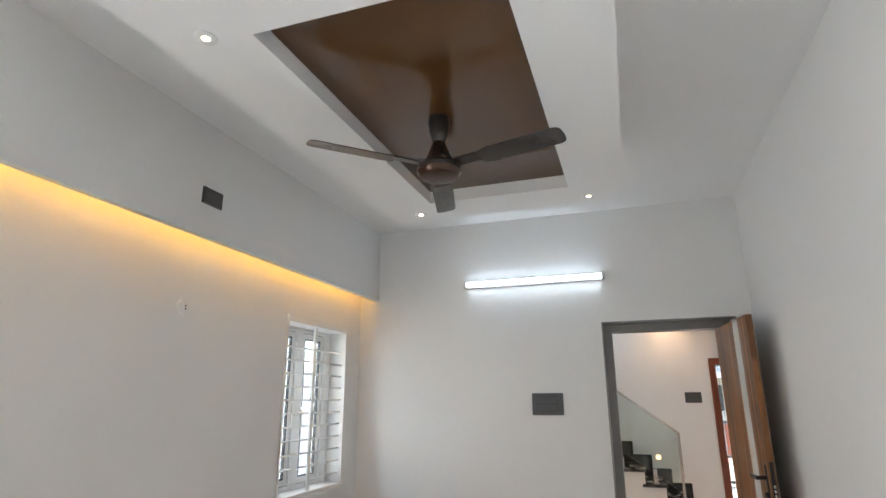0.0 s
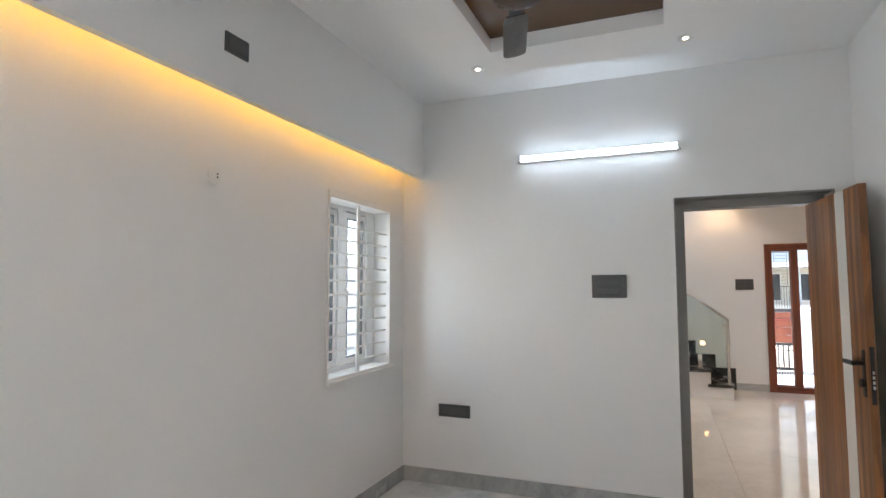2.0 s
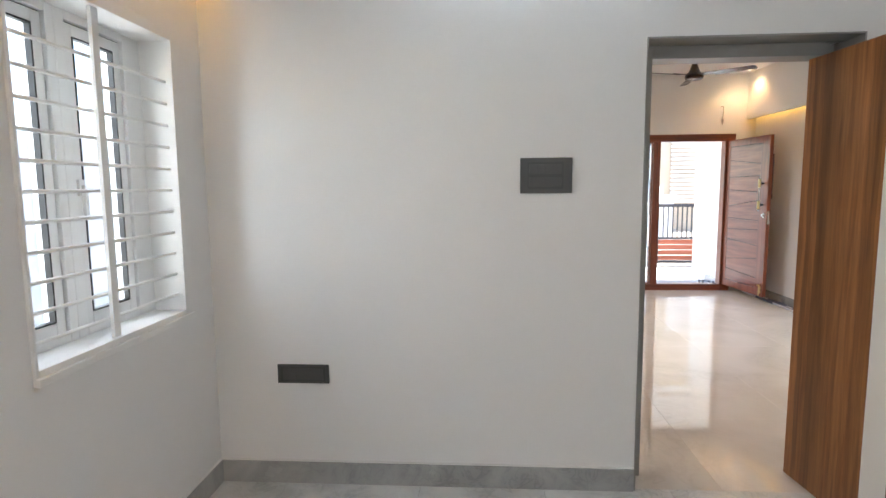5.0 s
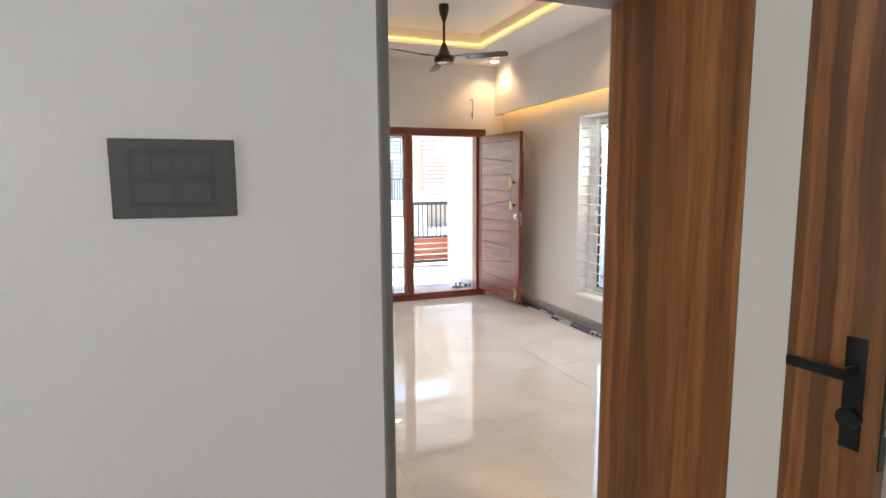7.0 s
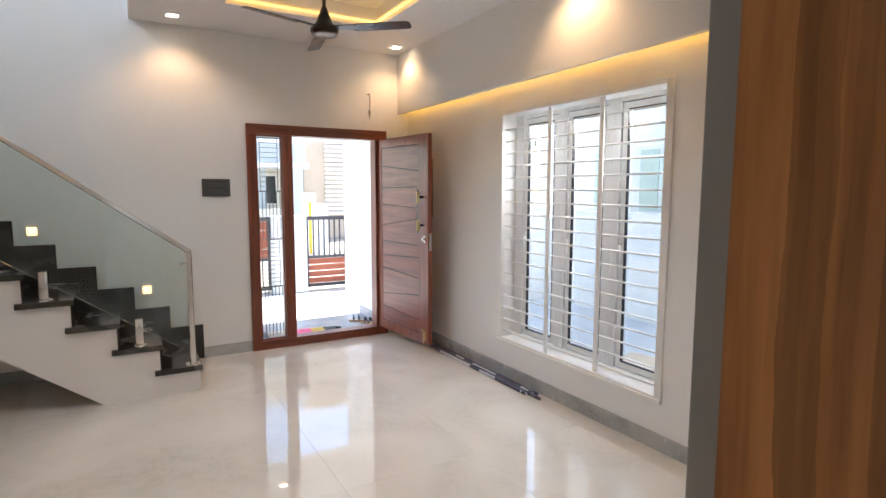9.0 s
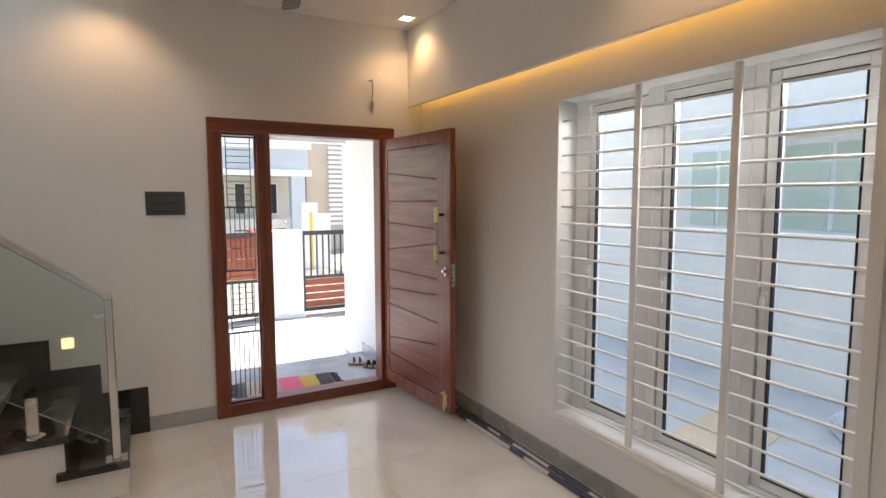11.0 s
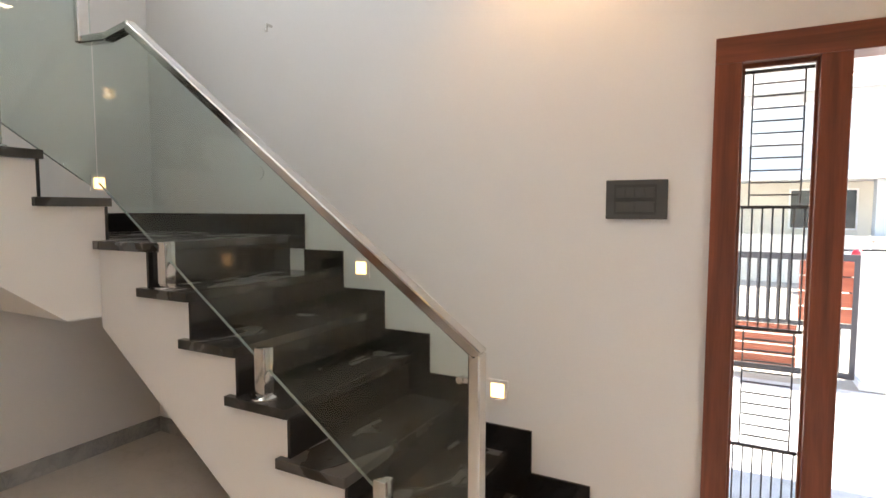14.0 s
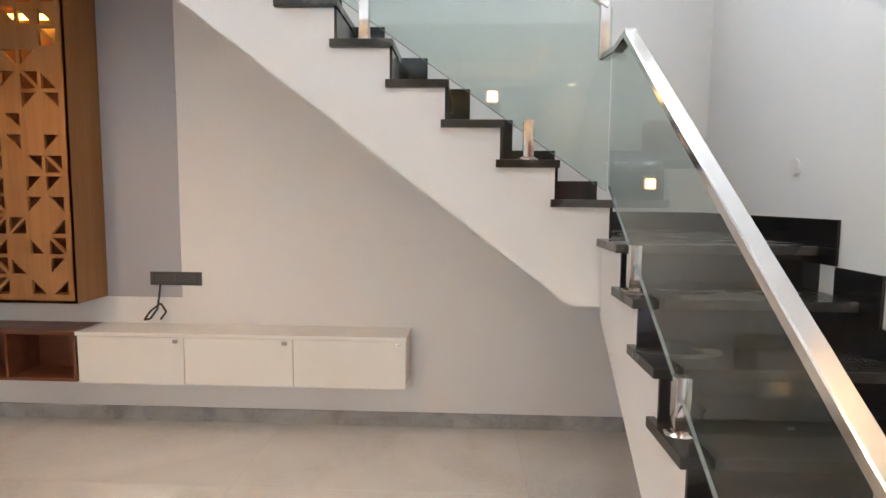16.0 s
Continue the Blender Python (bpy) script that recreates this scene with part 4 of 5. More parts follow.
part("handrail", bm, STEEL, rail)
bm = bmesh.new()
bar(bm, (-0.99, GY, 2.30), (-1.15, GY - 0.01, 2.265), 0.05, 0.035)
bar(bm, (-1.14, GY - 0.01, 2.265), (-1.30, GY - 0.04, 2.265), 0.05, 0.035)
bar(bm, (-1.285, GY - 0.045, 2.25), (-1.285, GY - 0.045, 2.52), 0.035, 0.05)
part("rail_bend", bm, STEEL, rail)
bm = bmesh.new()
bar(bm, (-1.285, GY - 0.03, 2.505), (-1.285, 6.3, 2.505 + 0.704 * (GY - 0.03 - 6.3)), 0.05, 0.035)
part("handrail", bm, STEEL, rail)
bm = bmesh.new()
prism(bm, [(0.622, 0.30), (0.622, 1.08), (-1.0, 2.275), (-1.277, 2.25), (-1.277, 1.63)], "y", GY - 0.006, GY + 0.006)
part("glass_panel", bm, GREEN_GLASS, rail, "green tinted clear glass", shadow=False)
bm = bmesh.new()
prism(bm, [(8.758, 1.60), (8.758, 2.50), (6.3, 2.49 + 0.704 * 2.40), (6.3, 1.64 + 0.704 * 2.40)], "x", -1.291, -1.279)
part("glass_panel", bm, GREEN_GLASS, rail, "green tinted clear glass", shadow=False)
for a, b in (((0.622, GY, 0.298), (-1.277, GY, 1.628)), ((-1.285, 8.70, 1.638), (-1.285, 6.3, 1.638 + 0.704 * 2.40))):
    bm = bmesh.new()
    bar(bm, a, b, 0.0122, 0.002)
    part("glass_edge", bm, EDGE, rail, "pale polished glass edge")
for (x, y, z) in ((0.295, GY, 0.39), (-0.255, GY, 0.78), (-0.815, GY, 1.17), (-1.285, 8.36, RISE * 9), (-1.285, 7.53, RISE * 12), (-1.285, 6.7, RISE * 15)):
    bm = bmesh.new()
    lathe(bm, [(0.05, 0), (0.05, 0.008), (0.034, 0.016), (0.026, 0.018)], 24, (x, y, z))
    box(bm, x - 0.026, y - 0.026, z + 0.015, x + 0.026, y + 0.026, z + 0.20, bevel=0.006)
    part("glass_spigot", bm, STEEL, rail, smooth=True)
bm = bmesh.new()
rod(bm, (0.59, GY - 0.016, 0.98), (0.59, GY + 0.016, 0.98), 0.011, 14)
box(bm, 0.59, GY - 0.009, 0.972, 0.63, GY + 0.009, 0.988)
part("glass_clamp", bm, STEEL, rail)


def step_light(axis, at, side, u, z):
    t = thing("step_light", "small square warm step light on the stair wall, lit", "step light", (at, u, z) if axis == "x" else (u, at, z), "stair wall lights")

    def bx(d0, r, d1):
        lo, hi = sorted((at + side * d0, at + side * d1))
        return (lo, u - r, z - r, hi, u + r, z + r) if axis == "x" else (u - r, lo, z - r, u + r, hi, z + r)

    part("cover", boxes(bx(0, 0.05, 0.010), bevel=0.002), WHITE_PLASTIC, t)
    part("lens", boxes(bx(0.010, 0.032, 0.013)), LED_STEP, t)


step_light("y", LY1, -1, -0.391, 1.205)
step_light("y", LY1, -1, 0.382, 0.672)
step_light("x", LX0, 1, 9.241, 1.667)
step_light("x", LX0, 1, 8.212, 2.219)
step_light("x", LX0, 1, 7.2, 2.95)

# loose wires and fixings on the front wall
t = thing("loose_wire", "short grey loose wire hanging from the wall above the door", "wire", (2.461, LY1, 2.5))
bm = bmesh.new()
pts = [(2.445, LY1 - 0.002, 2.50), (2.465, LY1 - 0.025, 2.505), (2.468, LY1 - 0.03, 2.42), (2.46, LY1 - 0.025, 2.34), (2.466, LY1 - 0.02, 2.26)]
for a, b in zip(pts, pts[1:]):
    rod(bm, a, b, 0.005, 8)
rod(bm, (2.462, LY1 - 0.025, 2.34), (2.466, LY1 - 0.02, 2.29), 0.012, 8)
part("cable", bm, mat("grey_wire", (0.3, 0.28, 0.26), 0.5), t, smooth=True)
t = thing("wall_hook", "small steel hook high on the stair wall", "hook", (-1.0, LY1, 2.53))
bm = bmesh.new()
rod(bm, (-1.0, LY1, 2.53), (-1.0, LY1 - 0.04, 2.53), 0.008, 8)
rod(bm, (-1.0, LY1 - 0.04, 2.53), (-0.99, LY1 - 0.05, 2.49), 0.008, 8)
part("hook", bm, STEEL, t, smooth=True)
t = thing("conduit_cap", "round white conduit cover on the stair wall", "conduit cover", (-1.05, LY1, 1.75))
bm = bmesh.new()
rod(bm, (-1.12, LY1, 1.72), (-1.12, LY1 - 0.01, 1.72), 0.04, 24)
part("cover", bm, WHITE_PLASTIC, t, smooth=True)

# ---- television wall ----
cab = thing("wall_cabinet", "floating glossy white three-door wall cabinet", "cabinet", (-1.96, 6.6, 0.36))
CX = -1.82
part("body", boxes((LX0 + 0.002, 5.565, 0.36, CX - 0.018, 7.685, 0.665)), WHITE_GLOSS, cab)
part("top", boxes((LX0 + 0.002, 5.555, 0.665, CX + 0.006, 7.69, 0.69), bevel=0.002), WHITE_GLOSS, cab)
for y0, y1 in ((5.567, 6.262), (6.266, 6.966), (6.970, 7.683)):
    dr = part("door", boxes((CX - 0.018, y0, 0.355, CX, y1, 0.662), bevel=0.002), WHITE_GLOSS, cab)
    bm = bmesh.new()
    box(bm, CX, y1 - 0.065, 0.628, CX + 0.016, y1 - 0.032, 0.652, bevel=0.003)
    part("knob", bm, STEEL, dr)
unit = thing("open_shelf_unit", "low dark brown open shelf unit on the wall", "shelf unit", (-1.96, 5.1, 0.36))
part("top", boxes((LX0 + 0.002, 4.7, 0.665, CX, 5.553, 0.69), bevel=0.002), UNIT_BROWN, unit)
part("bottom", boxes((LX0 + 0.002, 4.7, 0.36, CX, 5.553, 0.38)), UNIT_BROWN, unit)
part("back", boxes((LX0 + 0.002, 4.7, 0.38, LX0 + 0.015, 5.553, 0.665)), UNIT_BROWN, unit)
for y in (4.7, 5.08, 5.535):
    part("divider", boxes((LX0 + 0.015, y, 0.38, CX, y + 0.018, 0.665)), UNIT_BROWN, unit)
# lattice cabinet, its front cut by triangles on a square grid
jal = thing("lattice_cabinet", "tall brown wooden cabinet with triangular cut-out front, lit inside", "cabinet", (-1.96, 5.1, 0.87))
JX, JY0, JY1, JZ0, JZ1 = -1.80, 4.72, 5.60, 0.875, 2.90
part("side_panel", boxes((LX0 + 0.002, JY1 - 0.02, JZ0, JX, JY1, JZ1)), JALI, jal)
part("side_panel", boxes((LX0 + 0.002, JY0, JZ0, JX, JY0 + 0.02, JZ1)), JALI, jal)
part("bottom", boxes((LX0 + 0.002, JY0 + 0.02, JZ0, JX, JY1 - 0.02, JZ0 + 0.02)), JALI, jal)
part("back", boxes((LX0 + 0.002, JY0 + 0.02, JZ0 + 0.02, LX0 + 0.012, JY1 - 0.02, JZ1)), UNIT_BROWN, jal)
rnd = random.Random(4)
cell = 0.128
v, fcs = [], []


def face(ps, x):
    i = len(v)
    v.extend((x, a, b) for a, b in ps)
    fcs.append(tuple(range(i, i + len(ps))))


def inset(ps, d):
    cx, cz = sum(p[0] for p in ps) / 3, sum(p[1] for p in ps) / 3
    return [(p[0] + (cx - p[0]) * d, p[1] + (cz - p[1]) * d) for p in ps]


cols, rws = int((JY1 - JY0 - 0.09) / cell), 15
ya, za = JY1 - 0.045 - cols * cell, JZ0 + 0.045
for i in range(cols):
    for j in range(rws):
        y0, z0 = ya + i * cell, za + j * cell
        c = [(y0, z0), (y0 + cell, z0), (y0 + cell, z0 + cell), (y0, z0 + cell)]
        flip = rnd.random() < 0.5
        tris = ([c[0], c[1], c[2]], [c[0], c[2], c[3]]) if flip else ([c[0], c[1], c[3]], [c[1], c[2], c[3]])
        for tri in tris:
            if rnd.random() < 0.52:
                hole = inset(tri, 0.27)
                for k in range(3):
                    l = (k + 1) % 3
                    face([tri[k], tri[l], hole[l], hole[k]], JX)
                    a = len(v)
                    v.extend([(JX, *hole[k]), (JX, *hole[l]), (JX - 0.018, *hole[l]), (JX - 0.018, *hole[k])])
                    fcs.append((a, a + 1, a + 2, a + 3))
            else:
                face(tri, JX)
for b in (((JY0 + 0.02, JZ0), (ya, JZ0), (ya, JZ1), (JY0 + 0.02, JZ1)), ((ya + cols * cell, JZ0), (JY1, JZ0), (JY1, JZ1), (ya + cols * cell, JZ1)), ((ya, JZ0), (ya + cols * cell, JZ0), (ya + cols * cell, za), (ya, za)), ((ya, za + rws * cell), (ya + cols * cell, za + rws * cell), (ya + cols * cell, JZ1), (ya, JZ1))):
    face(b, JX)
me = bpy.data.meshes.new("lattice_front")
me.from_pydata(v, [], fcs)
me.materials.append(JALI)
q = new("lattice_front", me)
q.parent = jal
q.data.transform(Matrix.Translation(-jal.location))
bm = boxes((LX0 + 0.1, JY0 + 0.1, 2.68, LX0 + 0.16, JY1 - 0.1, 2.70))
part("inner_light", bm, LED_WARM, jal, "amber light inside the cabinet")
setting("trim_painted_panel", boxes((LX0, 5.601, 0.872, LX0 + 0.004, 6.12, LH)), GREY_PAINT, "grey painted panel on the white wall", "trim")
beam = setting("trim_brown_ceiling_panel", boxes((LX0, LY0, LH - 0.03, -1.2, 6.2, LH - 0.002)), UNIT_BROWN, "brown laminate ceiling panel over the television wall", "trim")

# ---- pipes on the floor by the window wall ----
rnd = random.Random(2)
for i in range(4):
    t = thing("wrapped_pipe", "thin pipe in printed plastic wrap lying by the wall", "pipe", (2.78, 8.2, 0.016), "pipes by the wall")
    bm = bmesh.new()
    x0, x1 = 2.785 + 0.024 * i, 2.78 + 0.027 * i
    y0, y1 = 7.24 + rnd.uniform(0, 0.14), 9.25 + rnd.uniform(0, 0.2)
    r = 0.0115
    rod(bm, (x0, y0, r), (x1, y1, r), r, 12)
    part("tube", bm, PALE_PIPE if i % 2 == 0 else GREY_PIPE, t, smooth=True)
    for u, du in ((0.003, 0.02), (0.03 + 0.02 * i, 0.16), (0.30 + 0.05 * i, 0.07), (0.62 - 0.04 * i, 0.2)):
        a = Vector((x0, y0, r)).lerp(Vector((x1, y1, r)), u)
        b = Vector((x0, y0, r)).lerp(Vector((x1, y1, r)), u + du)
        bs = bmesh.new()
        rod(bs, a, b, r + 0.0012, 12)
        part("printed_band", bs, BLUE_PIPE, t, "dark blue printed band", smooth=True)

# ---- outside ----
GZ = -0.32
setting("ground", boxes((-300, 10.9, GZ - 0.5, 300, 600, GZ - 0.004), (-300, -300, GZ - 0.5, -2.4, 10.9, GZ - 0.004), (3.2, -300, GZ - 0.5, 300, 10.9, GZ - 0.004), (-2.4, -300, GZ - 0.5, 3.2, -1.9, GZ - 0.004), (1.2, -1.9, GZ - 0.5, 3.2, 4.3, GZ - 0.004)), EARTH, "dusty pale earth and road outside", "ground")
setting("pavement_porch", boxes((0.2, LY1 + 0.225, -0.5, 3.0, 11.05, -0.10), bevel=0.006), PORCH, "grey granite porch platform at the front door", "pavement")
setting("wall_porch", boxes((2.92, LY1 + 0.225, -0.4, 3.14, 11.62, 2.6)), OUT_WHITE, "white porch side wall", "wall")
setting("baseboard_porch", boxes((2.905, LY1 + 0.23, -0.10, 2.919, 11.04, 0.0), (2.905, 11.06, GZ, 2.919, 11.62, GZ + 0.1)), PORCH, "grey stone skirting on the porch wall", "baseboard")
setting("ceiling_porch", boxes((-1.0, LY1 + 0.225, 2.27, 2.918, 11.5, 2.5), (-1.0, 11.5, 2.20, 3.14, 11.66, 2.5)), OUT_WHITE, "white porch ceiling with a front beam", "ceiling")
downlight(1.85, 11.1, 2.27, True, 2, "square porch ceiling downlight, lit")

rug = thing("rag_rug", "striped pink, mustard and beige woven rag rug with tassels", "rug", (1.93, 10.33, -0.1))
rug.rotation_euler = (0, 0, radians(-6))
for a, b, m in ((-0.42, -0.36, DARKGREY), (-0.36, -0.20, BEIGE), (-0.20, -0.07, BEIGE), (-0.07, 0.12, PINK), (0.12, 0.27, YELLOW), (0.27, 0.40, DARKGREY)):
    n = max(3, round((b - a) / 0.022))
    for i in range(n):
        bm = bmesh.new()
        x0, x1 = a + (b - a) * i / n, a + (b - a) * (i + 1) / n
        box(bm, x0 + 0.001, -0.21 + rnd.uniform(-0.006, 0.006), 0.0, x1 - 0.001, 0.21 + rnd.uniform(-0.006, 0.006), 0.010 + rnd.uniform(0, 0.004), bevel=0.003)
        ob = new("woven_band", finish(bm, "woven_band", m, True))
        ob.parent = rug
bm = bmesh.new()
for s in (-1, 1):
    for i in range(14):
        y = -0.2 + 0.4 * i / 13
        rod(bm, (s * 0.41, y, 0.006), (s * (0.46 + rnd.uniform(0, 0.03)), y + rnd.uniform(-0.015, 0.015), 0.004), 0.004, 6)
ob = new("tassel_fringe", finish(bm, "tassel_fringe", DARKGREY))
ob.parent = rug


def sandal(x, y, turn):
    t = thing("sandal", "tan and navy strapped sandal on the porch floor", "sandal", (x, y, -0.1), "pair of sandals")
    t.rotation_euler = (0, 0, radians(turn))
    bm = bmesh.new()
    prism(bm, [(0.045 * math.sin(a) * (1.0 if math.cos(a) > 0 else 0.8), 0.125 * math.cos(a)) for a in [i * math.pi / 12 for i in range(24)]], "z", 0.0, 0.022)
    ob = new("sole", finish(bm, "sole", SOLE))
    ob.parent = t
    for yy in (0.06, 0.0):
        bm = bmesh.new()
        pts = [(0.045 * math.cos(a), yy + 0.01 * math.sin(a), 0.02 + 0.045 * math.sin(a)) for a in [i * math.pi / 8 for i in range(9)]]
        for a, b in zip(pts, pts[1:]):
            bar(bm, a, b, 0.035, 0.006, (0, 1, 0))
        ob = new("strap", finish(bm, "strap", NAVY))
        ob.parent = t


sandal(2.80, 10.42, 50)
sandal(2.72, 10.60, 62)

# gate with its white post, at the end of the driveway
GTY = 14.3
post = thing("gate_post", "white painted masonry gate post", "gate post", (2.82, GTY, GZ))
part("shaft", boxes((2.52, GTY - 0.2, GZ, 3.10, GTY + 0.2, 1.07), bevel=0.01), OUT_WHITE, post)
part("plinth", boxes((2.50, GTY - 0.22, GZ, 3.12, GTY + 0.22, GZ + 0.08), bevel=0.008), OUT_WHITE, post)


def gate(x0, x1, board_top, label):
    t = thing("metal_gate", label, "gate", ((x0 + x1) / 2, GTY, GZ + 0.04))
    z0, z1, zm = GZ + 0.05, 1.05, 0.29
    bm = boxes((x0, GTY - 0.02, z0, x0 + 0.05, GTY + 0.02, z1), (x1 - 0.05, GTY - 0.02, z0, x1, GTY + 0.02, z1), (x0 + 0.05, GTY - 0.02, z1 - 0.07, x1 - 0.05, GTY + 0.02, z1), (x0 + 0.05, GTY - 0.02, zm - 0.025, x1 - 0.05, GTY + 0.02, zm + 0.025), (x0 + 0.05, GTY - 0.02, z0, x1 - 0.05, GTY + 0.02, z0 + 0.06))
    part("gate_frame", bm, GATE_DARK, t)
    parts = (((x0 + 0.05, x1 - 0.05, zm + 0.025, z1 - 0.07),), ((x0 + 0.05, x1 - 0.05, z0 + 0.06, zm - 0.025),))
    xm = x0 + 0.05 + (x1 - x0 - 0.1) * 0.74
    for top, (a, b, c, d) in ((True, parts[0][0]), (False, parts[1][0])):
        runs = [("bars", a, b)] if top != board_top and top else [("boards", a, xm), ("bars", xm, b)]
        if board_top:
            runs = [("bars", a, a + (b - a) * 0.74), ("boards", a + (b - a) * 0.74, b)] if top else [("boards", a, a + (b - a) * 0.74), ("bars", a + (b - a) * 0.74, b)]
        for what, p, q in runs:
            if what == "bars":
                n = max(2, int((q - p) / 0.095))
                for i in range(1, n):
                    xx = p + (q - p) * i / n
                    part("gate_bar", boxes((xx - 0.012, GTY - 0.012, c, xx + 0.012, GTY + 0.012, d)), GATE_DARK, t)
            else:
                n = 4
                hgt = (d - c) / n
                for i in range(n):
                    part("board", boxes((p, GTY - 0.01, c + i * hgt + 0.008, q, GTY + 0.01, c + (i + 1) * hgt - 0.008)), GATE_RED, t)


gate(3.13, 4.45, False, "dark steel gate with red-brown boards below")
gate(0.55, 2.49, True, "dark steel gate with red-brown boards and bars")
setting("wall_compound", boxes((-6, GTY - 0.1, GZ, 0.5, GTY + 0.1, 1.2), (4.5, GTY - 0.1, GZ, 9, GTY + 0.1, 1.2)), OUT_WHITE, "white compound wall beside the gate", "wall")

# house across the road
hs = thing("house", "two-storey house across the road with grey and white bands", "house", (2.0, 25, GZ))
HY = 23.5
part("wall", boxes((-4, HY + 1.6, GZ, 5.7, HY + 9, 6.2)), OUT_BEIGE, hs)
part("balcony_band", boxes((-4, HY, 2.48, 5.85, HY + 1.6, 3.14)), OUT_GREY, hs, "blue grey band")
part("white_band", boxes((-4.1, HY - 0.1, 3.14, 5.95, HY + 1.6, 3.45)), OUT_WHITE, hs, "white band")
part("white_band", boxes((-4.1, HY - 0.1, 2.28, 5.95, HY + 1.6, 2.48)), OUT_WHITE, hs, "white band")
part("pillar", boxes((5.3, HY, GZ, 5.75, HY + 0.4, 2.28)), OUT_GREY, hs)
part("pillar", boxes((4.35, HY + 0.6, GZ, 4.6, HY + 1.0, 2.28)), OUT_GREY, hs)
part("parapet_wall", boxes((-4, HY + 0.2, GZ, 5.3, HY + 0.35, 0.9)), OUT_BEIGE, hs)
part("roof", boxes((-4.3, HY + 0.9, 6.2, 6.0, HY + 9.2, 6.45)), OUT_WHITE, hs)
for x0, x1 in ((2.6, 3.5), (3.75, 4.15), (4.75, 5.2)):
    wn_ = part("window", boxes((x0, HY + 1.55, 1.0, x1, HY + 1.6, 2.1)), OUT_WHITE, hs)
    part("pane", boxes((x0 + 0.05, HY + 1.53, 1.05, x1 - 0.05, HY + 1.549, 2.05)), DARK_VOID, wn_)
side = thing("house", "tan rendered house with pale louvred side", "house", (8, 27, GZ))
part("wall", boxes((6.2, 25, GZ, 12, 32, 7)), OUT_TAN, side)
for i in range(24):
    part("louvre", boxes((7.0, 24.9, 0.6 + i * 0.17, 8.6, 25.0, 0.7 + i * 0.17)), OUT_WHITE, side)
part("roof", boxes((6.0, 24.8, 7, 12.2, 32.2, 7.2)), OUT_WHITE, side)
t = thing("boundary_pillar", "white roadside pillar with yellow mark", "pillar", (5.0, 20, GZ))
part("shaft", boxes((4.75, 20, GZ, 5.1, 20.3, 1.45), (5.1, 20, GZ, 5.45, 20.25, 1.15)), OUT_WHITE, t)
part("mark", boxes((4.88, 19.985, GZ, 4.96, 19.998, 1.2)), YELLOW_POST, t, "yellow mark")


def motorbike(x, y, turn):
    t = thing("motorcycle", "red motorcycle parked by the far house", "motorcycle", (x, y, GZ), "parked motorcycles")
    t.rotation_euler = (0, 0, radians(turn))

    def add(name, bm, m, parent=None, smooth=True):
        ob = new(name, finish(bm, name, m, smooth))
        ob.parent = parent or t
        return ob

    for sy in (-0.62, 0.62):
        bm = bmesh.new()
        for i in range(20):
            a0, a1 = 2 * math.pi * i / 20, 2 * math.pi * (i + 1) / 20
            rod(bm, (0, sy + 0.26 * math.cos(a0), 0.3 + 0.26 * math.sin(a0)), (0, sy + 0.26 * math.cos(a1), 0.3 + 0.26 * math.sin(a1)), 0.045, 8)
        wh = add("wheel", bm, RUBBER)
        bm = bmesh.new()
        for i in range(6):
            a = math.pi * i / 3
            rod(bm, (0, sy, 0.3), (0, sy + 0.24 * math.cos(a), 0.3 + 0.24 * math.sin(a)), 0.012, 6)
        add("rim", bm, STEEL, wh)
    bm = bmesh.new()
    rod(bm, (0, -0.5, 0.75), (0, 0.1, 0.78), 0.13, 12, 0.10)
    add("tank", bm, RED_PLASTIC)
    bm = boxes((-0.12, 0.05, 0.74, 0.12, 0.7, 0.84), bevel=0.03)
    add("seat", bm, RUBBER)
    bm = boxes((-0.12, -0.25, 0.3, 0.12, 0.25, 0.65), bevel=0.03)
    add("engine", bm, BLACK_METAL)
    bm = bmesh.new()
    rod(bm, (0.06, -0.62, 0.3), (0.06, -0.42, 1.0), 0.025, 8)
    rod(bm, (-0.06, -0.62, 0.3), (-0.06, -0.42, 1.0), 0.025, 8)
    add("fork", bm, STEEL)
    bm = bmesh.new()
    rod(bm, (-0.36, -0.36, 1.02), (0.36, -0.36, 1.02), 0.018, 8)
    add("handlebar", bm, BLACK_METAL)
    bm = bmesh.new()
    bmesh.ops.create_icosphere(bm, subdivisions=2, radius=0.11, matrix=pose(0, -0.55, 0.95))
    add("headlight", bm, RED_PLASTIC)
    bm = bmesh.new()
    rod(bm, (0.34, -0.36, 1.02), (0.36, -0.36, 1.2), 0.008, 6)
    bmesh.ops.create_icosphere(bm, subdivisions=2, radius=0.055, matrix=pose(0.36, -0.36, 1.23))
    add("mirror", bm, STEEL)


motorbike(3.35, 21.5, 20)
motorbike(4.25, 21.7, -10)


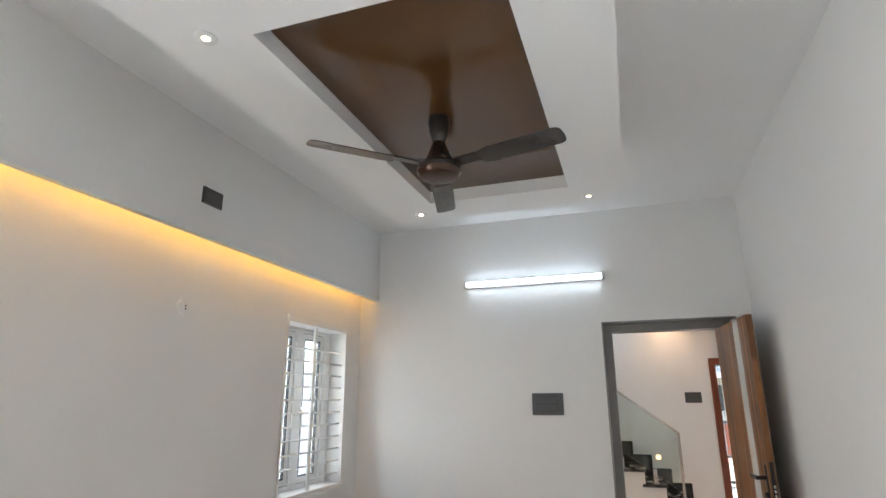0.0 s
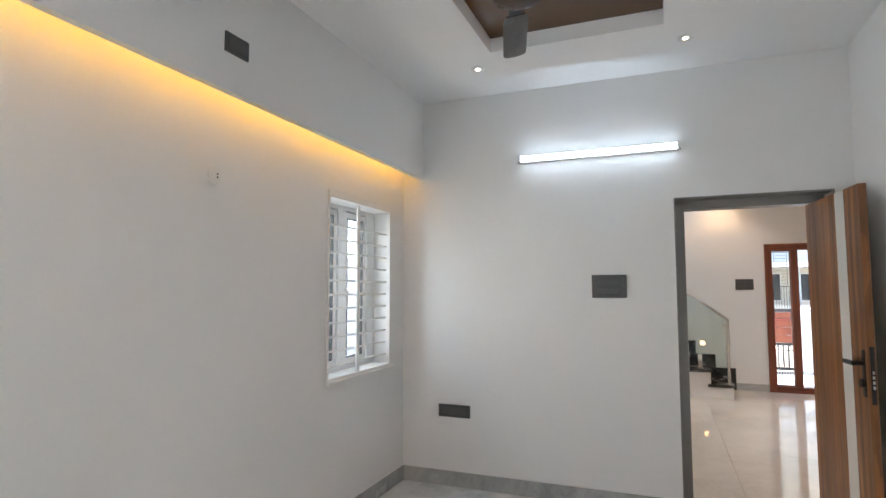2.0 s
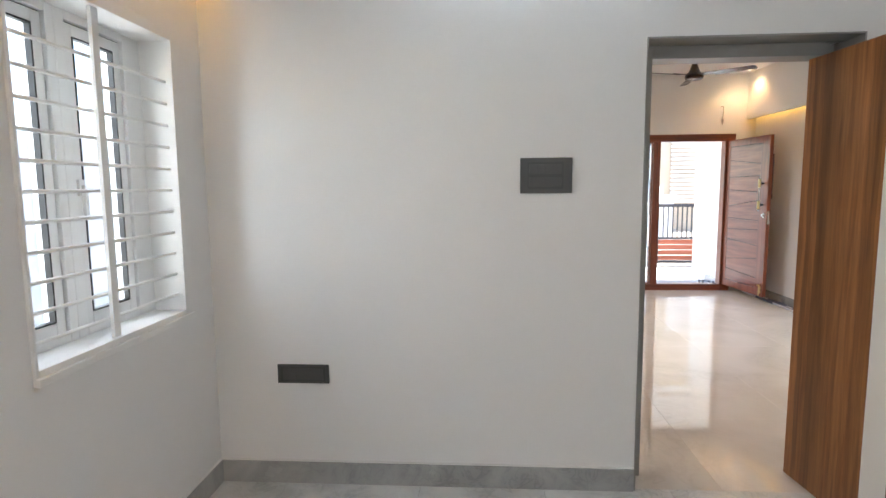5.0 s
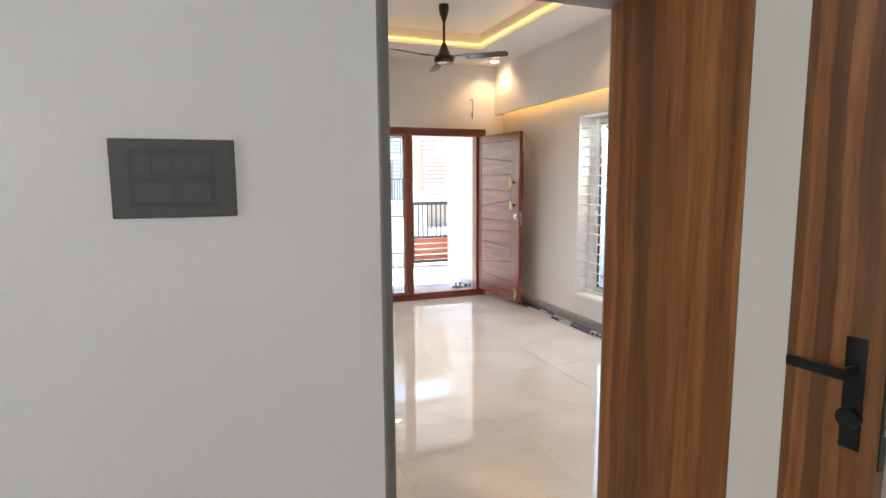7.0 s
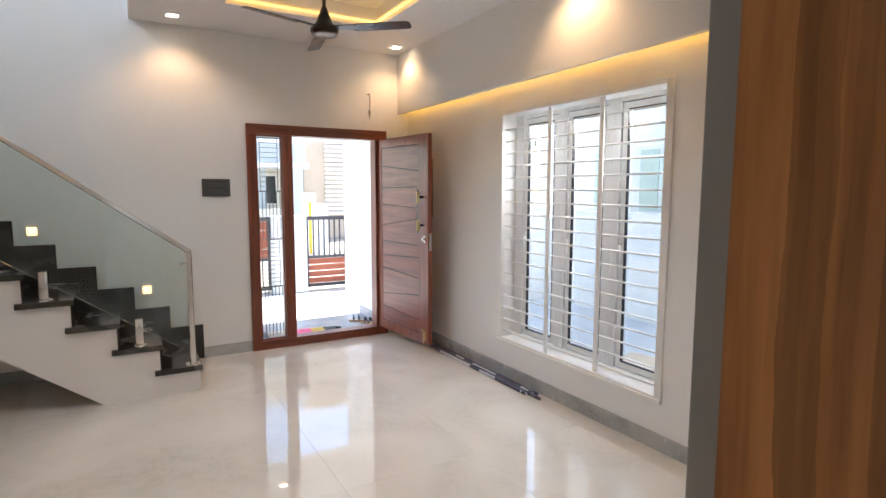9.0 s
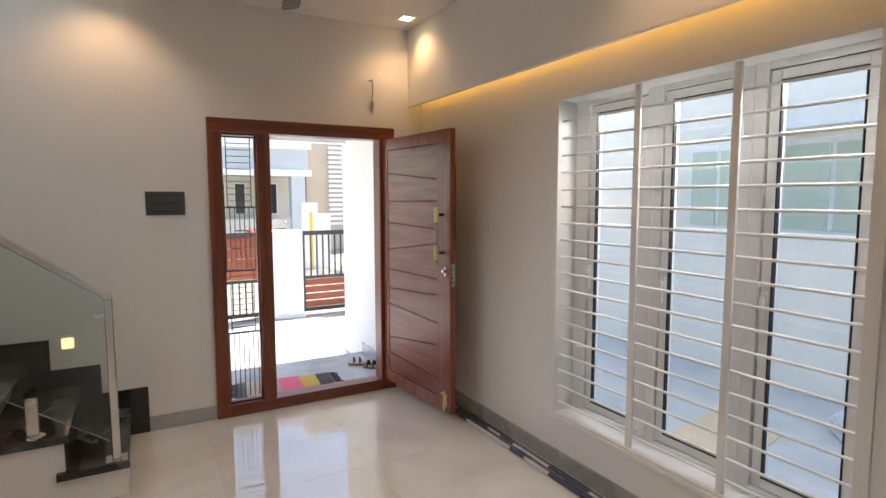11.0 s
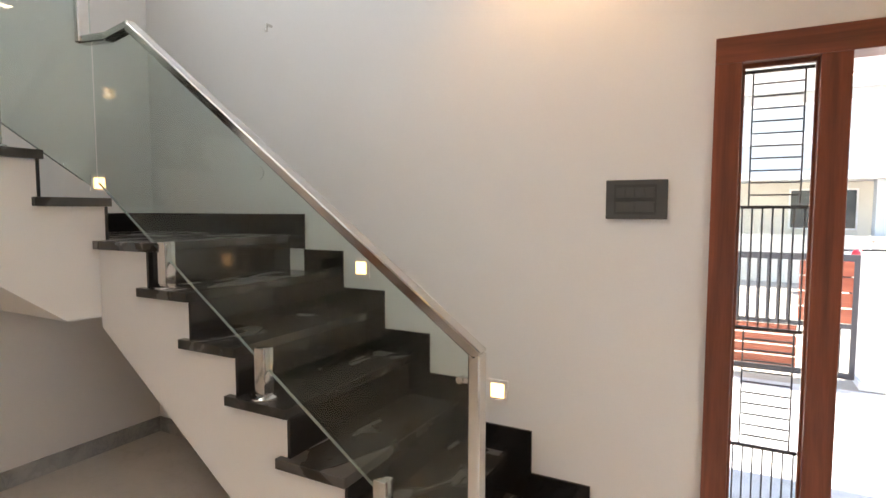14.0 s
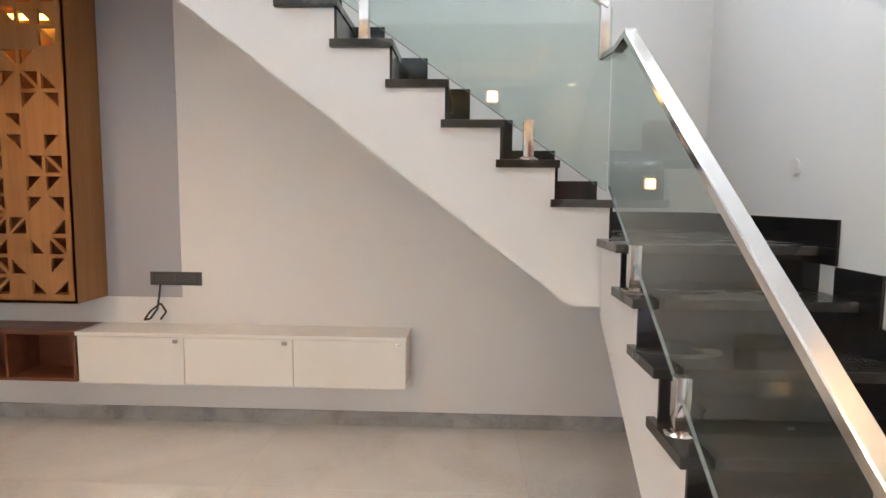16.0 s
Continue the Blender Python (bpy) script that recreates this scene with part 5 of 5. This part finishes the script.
def tree(x, y, h, crown, seed):
    t = thing("tree", "dusty green tree beyond the houses", "tree", (x, y, GZ))
    rn = random.Random(seed)
    bm = bmesh.new()
    rod(bm, (x, y, GZ), (x, y, GZ + h * 0.55), 0.18, 10, 0.11)
    tips = []
    for i in range(9):
        a = rn.uniform(0, 6.28)
        r = rn.uniform(0.4, 1.0) * crown
        tip = Vector((x + r * math.cos(a), y + r * math.sin(a), GZ + h * rn.uniform(0.6, 1.0)))
        rod(bm, (x, y, GZ + h * rn.uniform(0.35, 0.55)), tip, 0.07, 6, 0.02)
        tips.append(tip)
    part("trunk", bm, BARK, t)
    vs, fs = [], []
    for tip in tips:
        for k in range(260):
            c = tip + Vector((rn.gauss(0, 0.5), rn.gauss(0, 0.5), rn.gauss(0, 0.4)))
            u = Vector((rn.uniform(-1, 1), rn.uniform(-1, 1), rn.uniform(-1, 1))).normalized() * 0.09
            w_ = u.cross(Vector((rn.uniform(-1, 1), rn.uniform(-1, 1), 0.3))).normalized() * 0.05
            i = len(vs)
            vs.extend([c - u, c + w_, c + u, c - w_])
            fs.append((i, i + 1, i + 2, i + 3))
    me = bpy.data.meshes.new("crown")
    me.from_pydata([tuple(p) for p in vs], [], fs)
    me.materials.append(LEAF)
    ob = new("crown", me)
    ob.parent = t
    ob.data.transform(Matrix.Translation(-t.location))


tree(-1.2, 20.5, 5.0, 1.6, 5)
tree(9.5, 19.5, 6.0, 1.8, 8)

# side yard seen through the living room window, and the narrow passage past the bedroom window
setting("pavement_side_yard", boxes((3.14, 2.5, GZ - 0.1, 6.2, 11.0, GZ + 0.10)), DRIVE, "pale grey stone paving of the side yard", "pavement")
setting("wall_side_yard", boxes((6.2, -2, GZ, 6.4, 14.19, 1.235)), YARD_WHITE, "white compound wall of the side yard", "wall")
nb = thing("house", "white neighbouring house with a wide window", "house", (8.5, 8, GZ))
# unseen upper part and ends added to keep sun off yard and windows
part("wall", boxes((7.6, -3, GZ, 12, 13.0, 10.5)), NB_GREY, nb)
part("roof", boxes((7.3, -3.2, 10.5, 12.2, 13.2, 10.7)), OUT_WHITE, nb)
part("ledge", boxes((7.15, 5.2, 2.34, 7.6, 9.75, 2.42)), OUT_WHITE, nb)
for y0, y1 in ((5.6, 7.2), (8.1, 9.25), (9.6, 10.5), (11.1, 11.5)):
    wd = part("window", boxes((7.56, y0, 1.15, 7.6, y1, 2.25)), PVC, nb)
    n = 3 if y1 - y0 > 1.2 else 2
    for i in range(n):
        a, b = y0 + 0.06 + (y1 - y0 - 0.06) * i / n, y0 + (y1 - y0 - 0.06) * (i + 1) / n
        part("pane", boxes((7.545, a, 1.21, 7.558, b, 2.19)), PALE_CURTAIN, wd)
for (x, y, r) in ((4.6, 7.9, 10), (5.0, 6.8, -6)):
    t = thing("cardboard_sheet", "flat tan cardboard sheet lying on the paving", "cardboard", (x, y, GZ + 0.1))
    t.rotation_euler = (0, 0, radians(r))
    ob = new("sheet", finish(boxes((-0.4, -0.28, 0, 0.4, 0.28, 0.012), bevel=0.003), "sheet", CARD))
    ob.parent = t
t = thing("plastic_bundle", "crumpled bundle of grey plastic film on the paving", "plastic bundle", (5.5, 7.2, GZ + 0.1))
bm = bmesh.new()
bmesh.ops.create_icosphere(bm, subdivisions=4, radius=0.3)
for q in bm.verts:
    n_ = noise.noise(q.co * 6) * 0.09 + noise.noise(q.co * 17) * 0.04
    q.co = Vector((q.co.x * (1 + n_), q.co.y * (1.3 + n_), max(0, (q.co.z + 0.12) * (0.5 + n_ * 2))))
ob = new("film", finish(bm, "film", FILM))
ob.parent = t
setting("wall_passage", boxes((-5.2, -2, GZ, -5.0, 14.19, 2.0)), OUT_WHITE, "pale boundary wall outside the bedroom window", "wall")


# ---- floor tiles, last ----
def tiles(parent_name, x0, x1, y0, y1, sx, sy, material, label, ox=0.0, oy=0.0):
    par = tagged(new(parent_name), label, "floor", kind="structure")
    g = 0.0005
    shared = {}
    xs = [x0] + [x for x in (ox + sx * i for i in range(-20, 20)) if x0 < x < x1] + [x1]
    ys = [y0] + [y for y in (oy + sy * i for i in range(-20, 20)) if y0 < y < y1] + [y1]
    for xa, xb in zip(xs, xs[1:]):
        for ya_, yb in zip(ys, ys[1:]):
            key = (round(xb - xa, 4), round(yb - ya_, 4))
            if key not in shared:
                hx_, hy_ = key[0] / 2 - g, key[1] / 2 - g
                shared[key] = finish(boxes((-hx_, -hy_, -0.012, hx_, hy_, 0.0), bevel=0.0004), "tile", material)
            ob = new("tile", shared[key])
            ob.location = ((xa + xb) / 2, (ya_ + yb) / 2, 0)
            ob.parent = par


tiles("floor_bedroom", BX0, BX1, BY0, 4.36, 0.6, 1.2, FLOOR_GREY, "polished grey marbled floor tiles", 0.1, 0.2)
tiles("floor_living", LX0, LX1, 4.36, LY1 + 0.015, 0.8, 1.6, FLOOR_CREAM, "mirror polished cream vitrified floor tiles", 0.35, 0.4)
tiles("floor_driveway", -1.0, 4.5, 11.06, 14.0, 0.6, 0.6, DRIVE, "pale driveway tiles", 0.0, 0.2)
for ob in bpy.data.objects:
    if ob.name == "floor_driveway":
        ob.location.z = GZ + 0.012
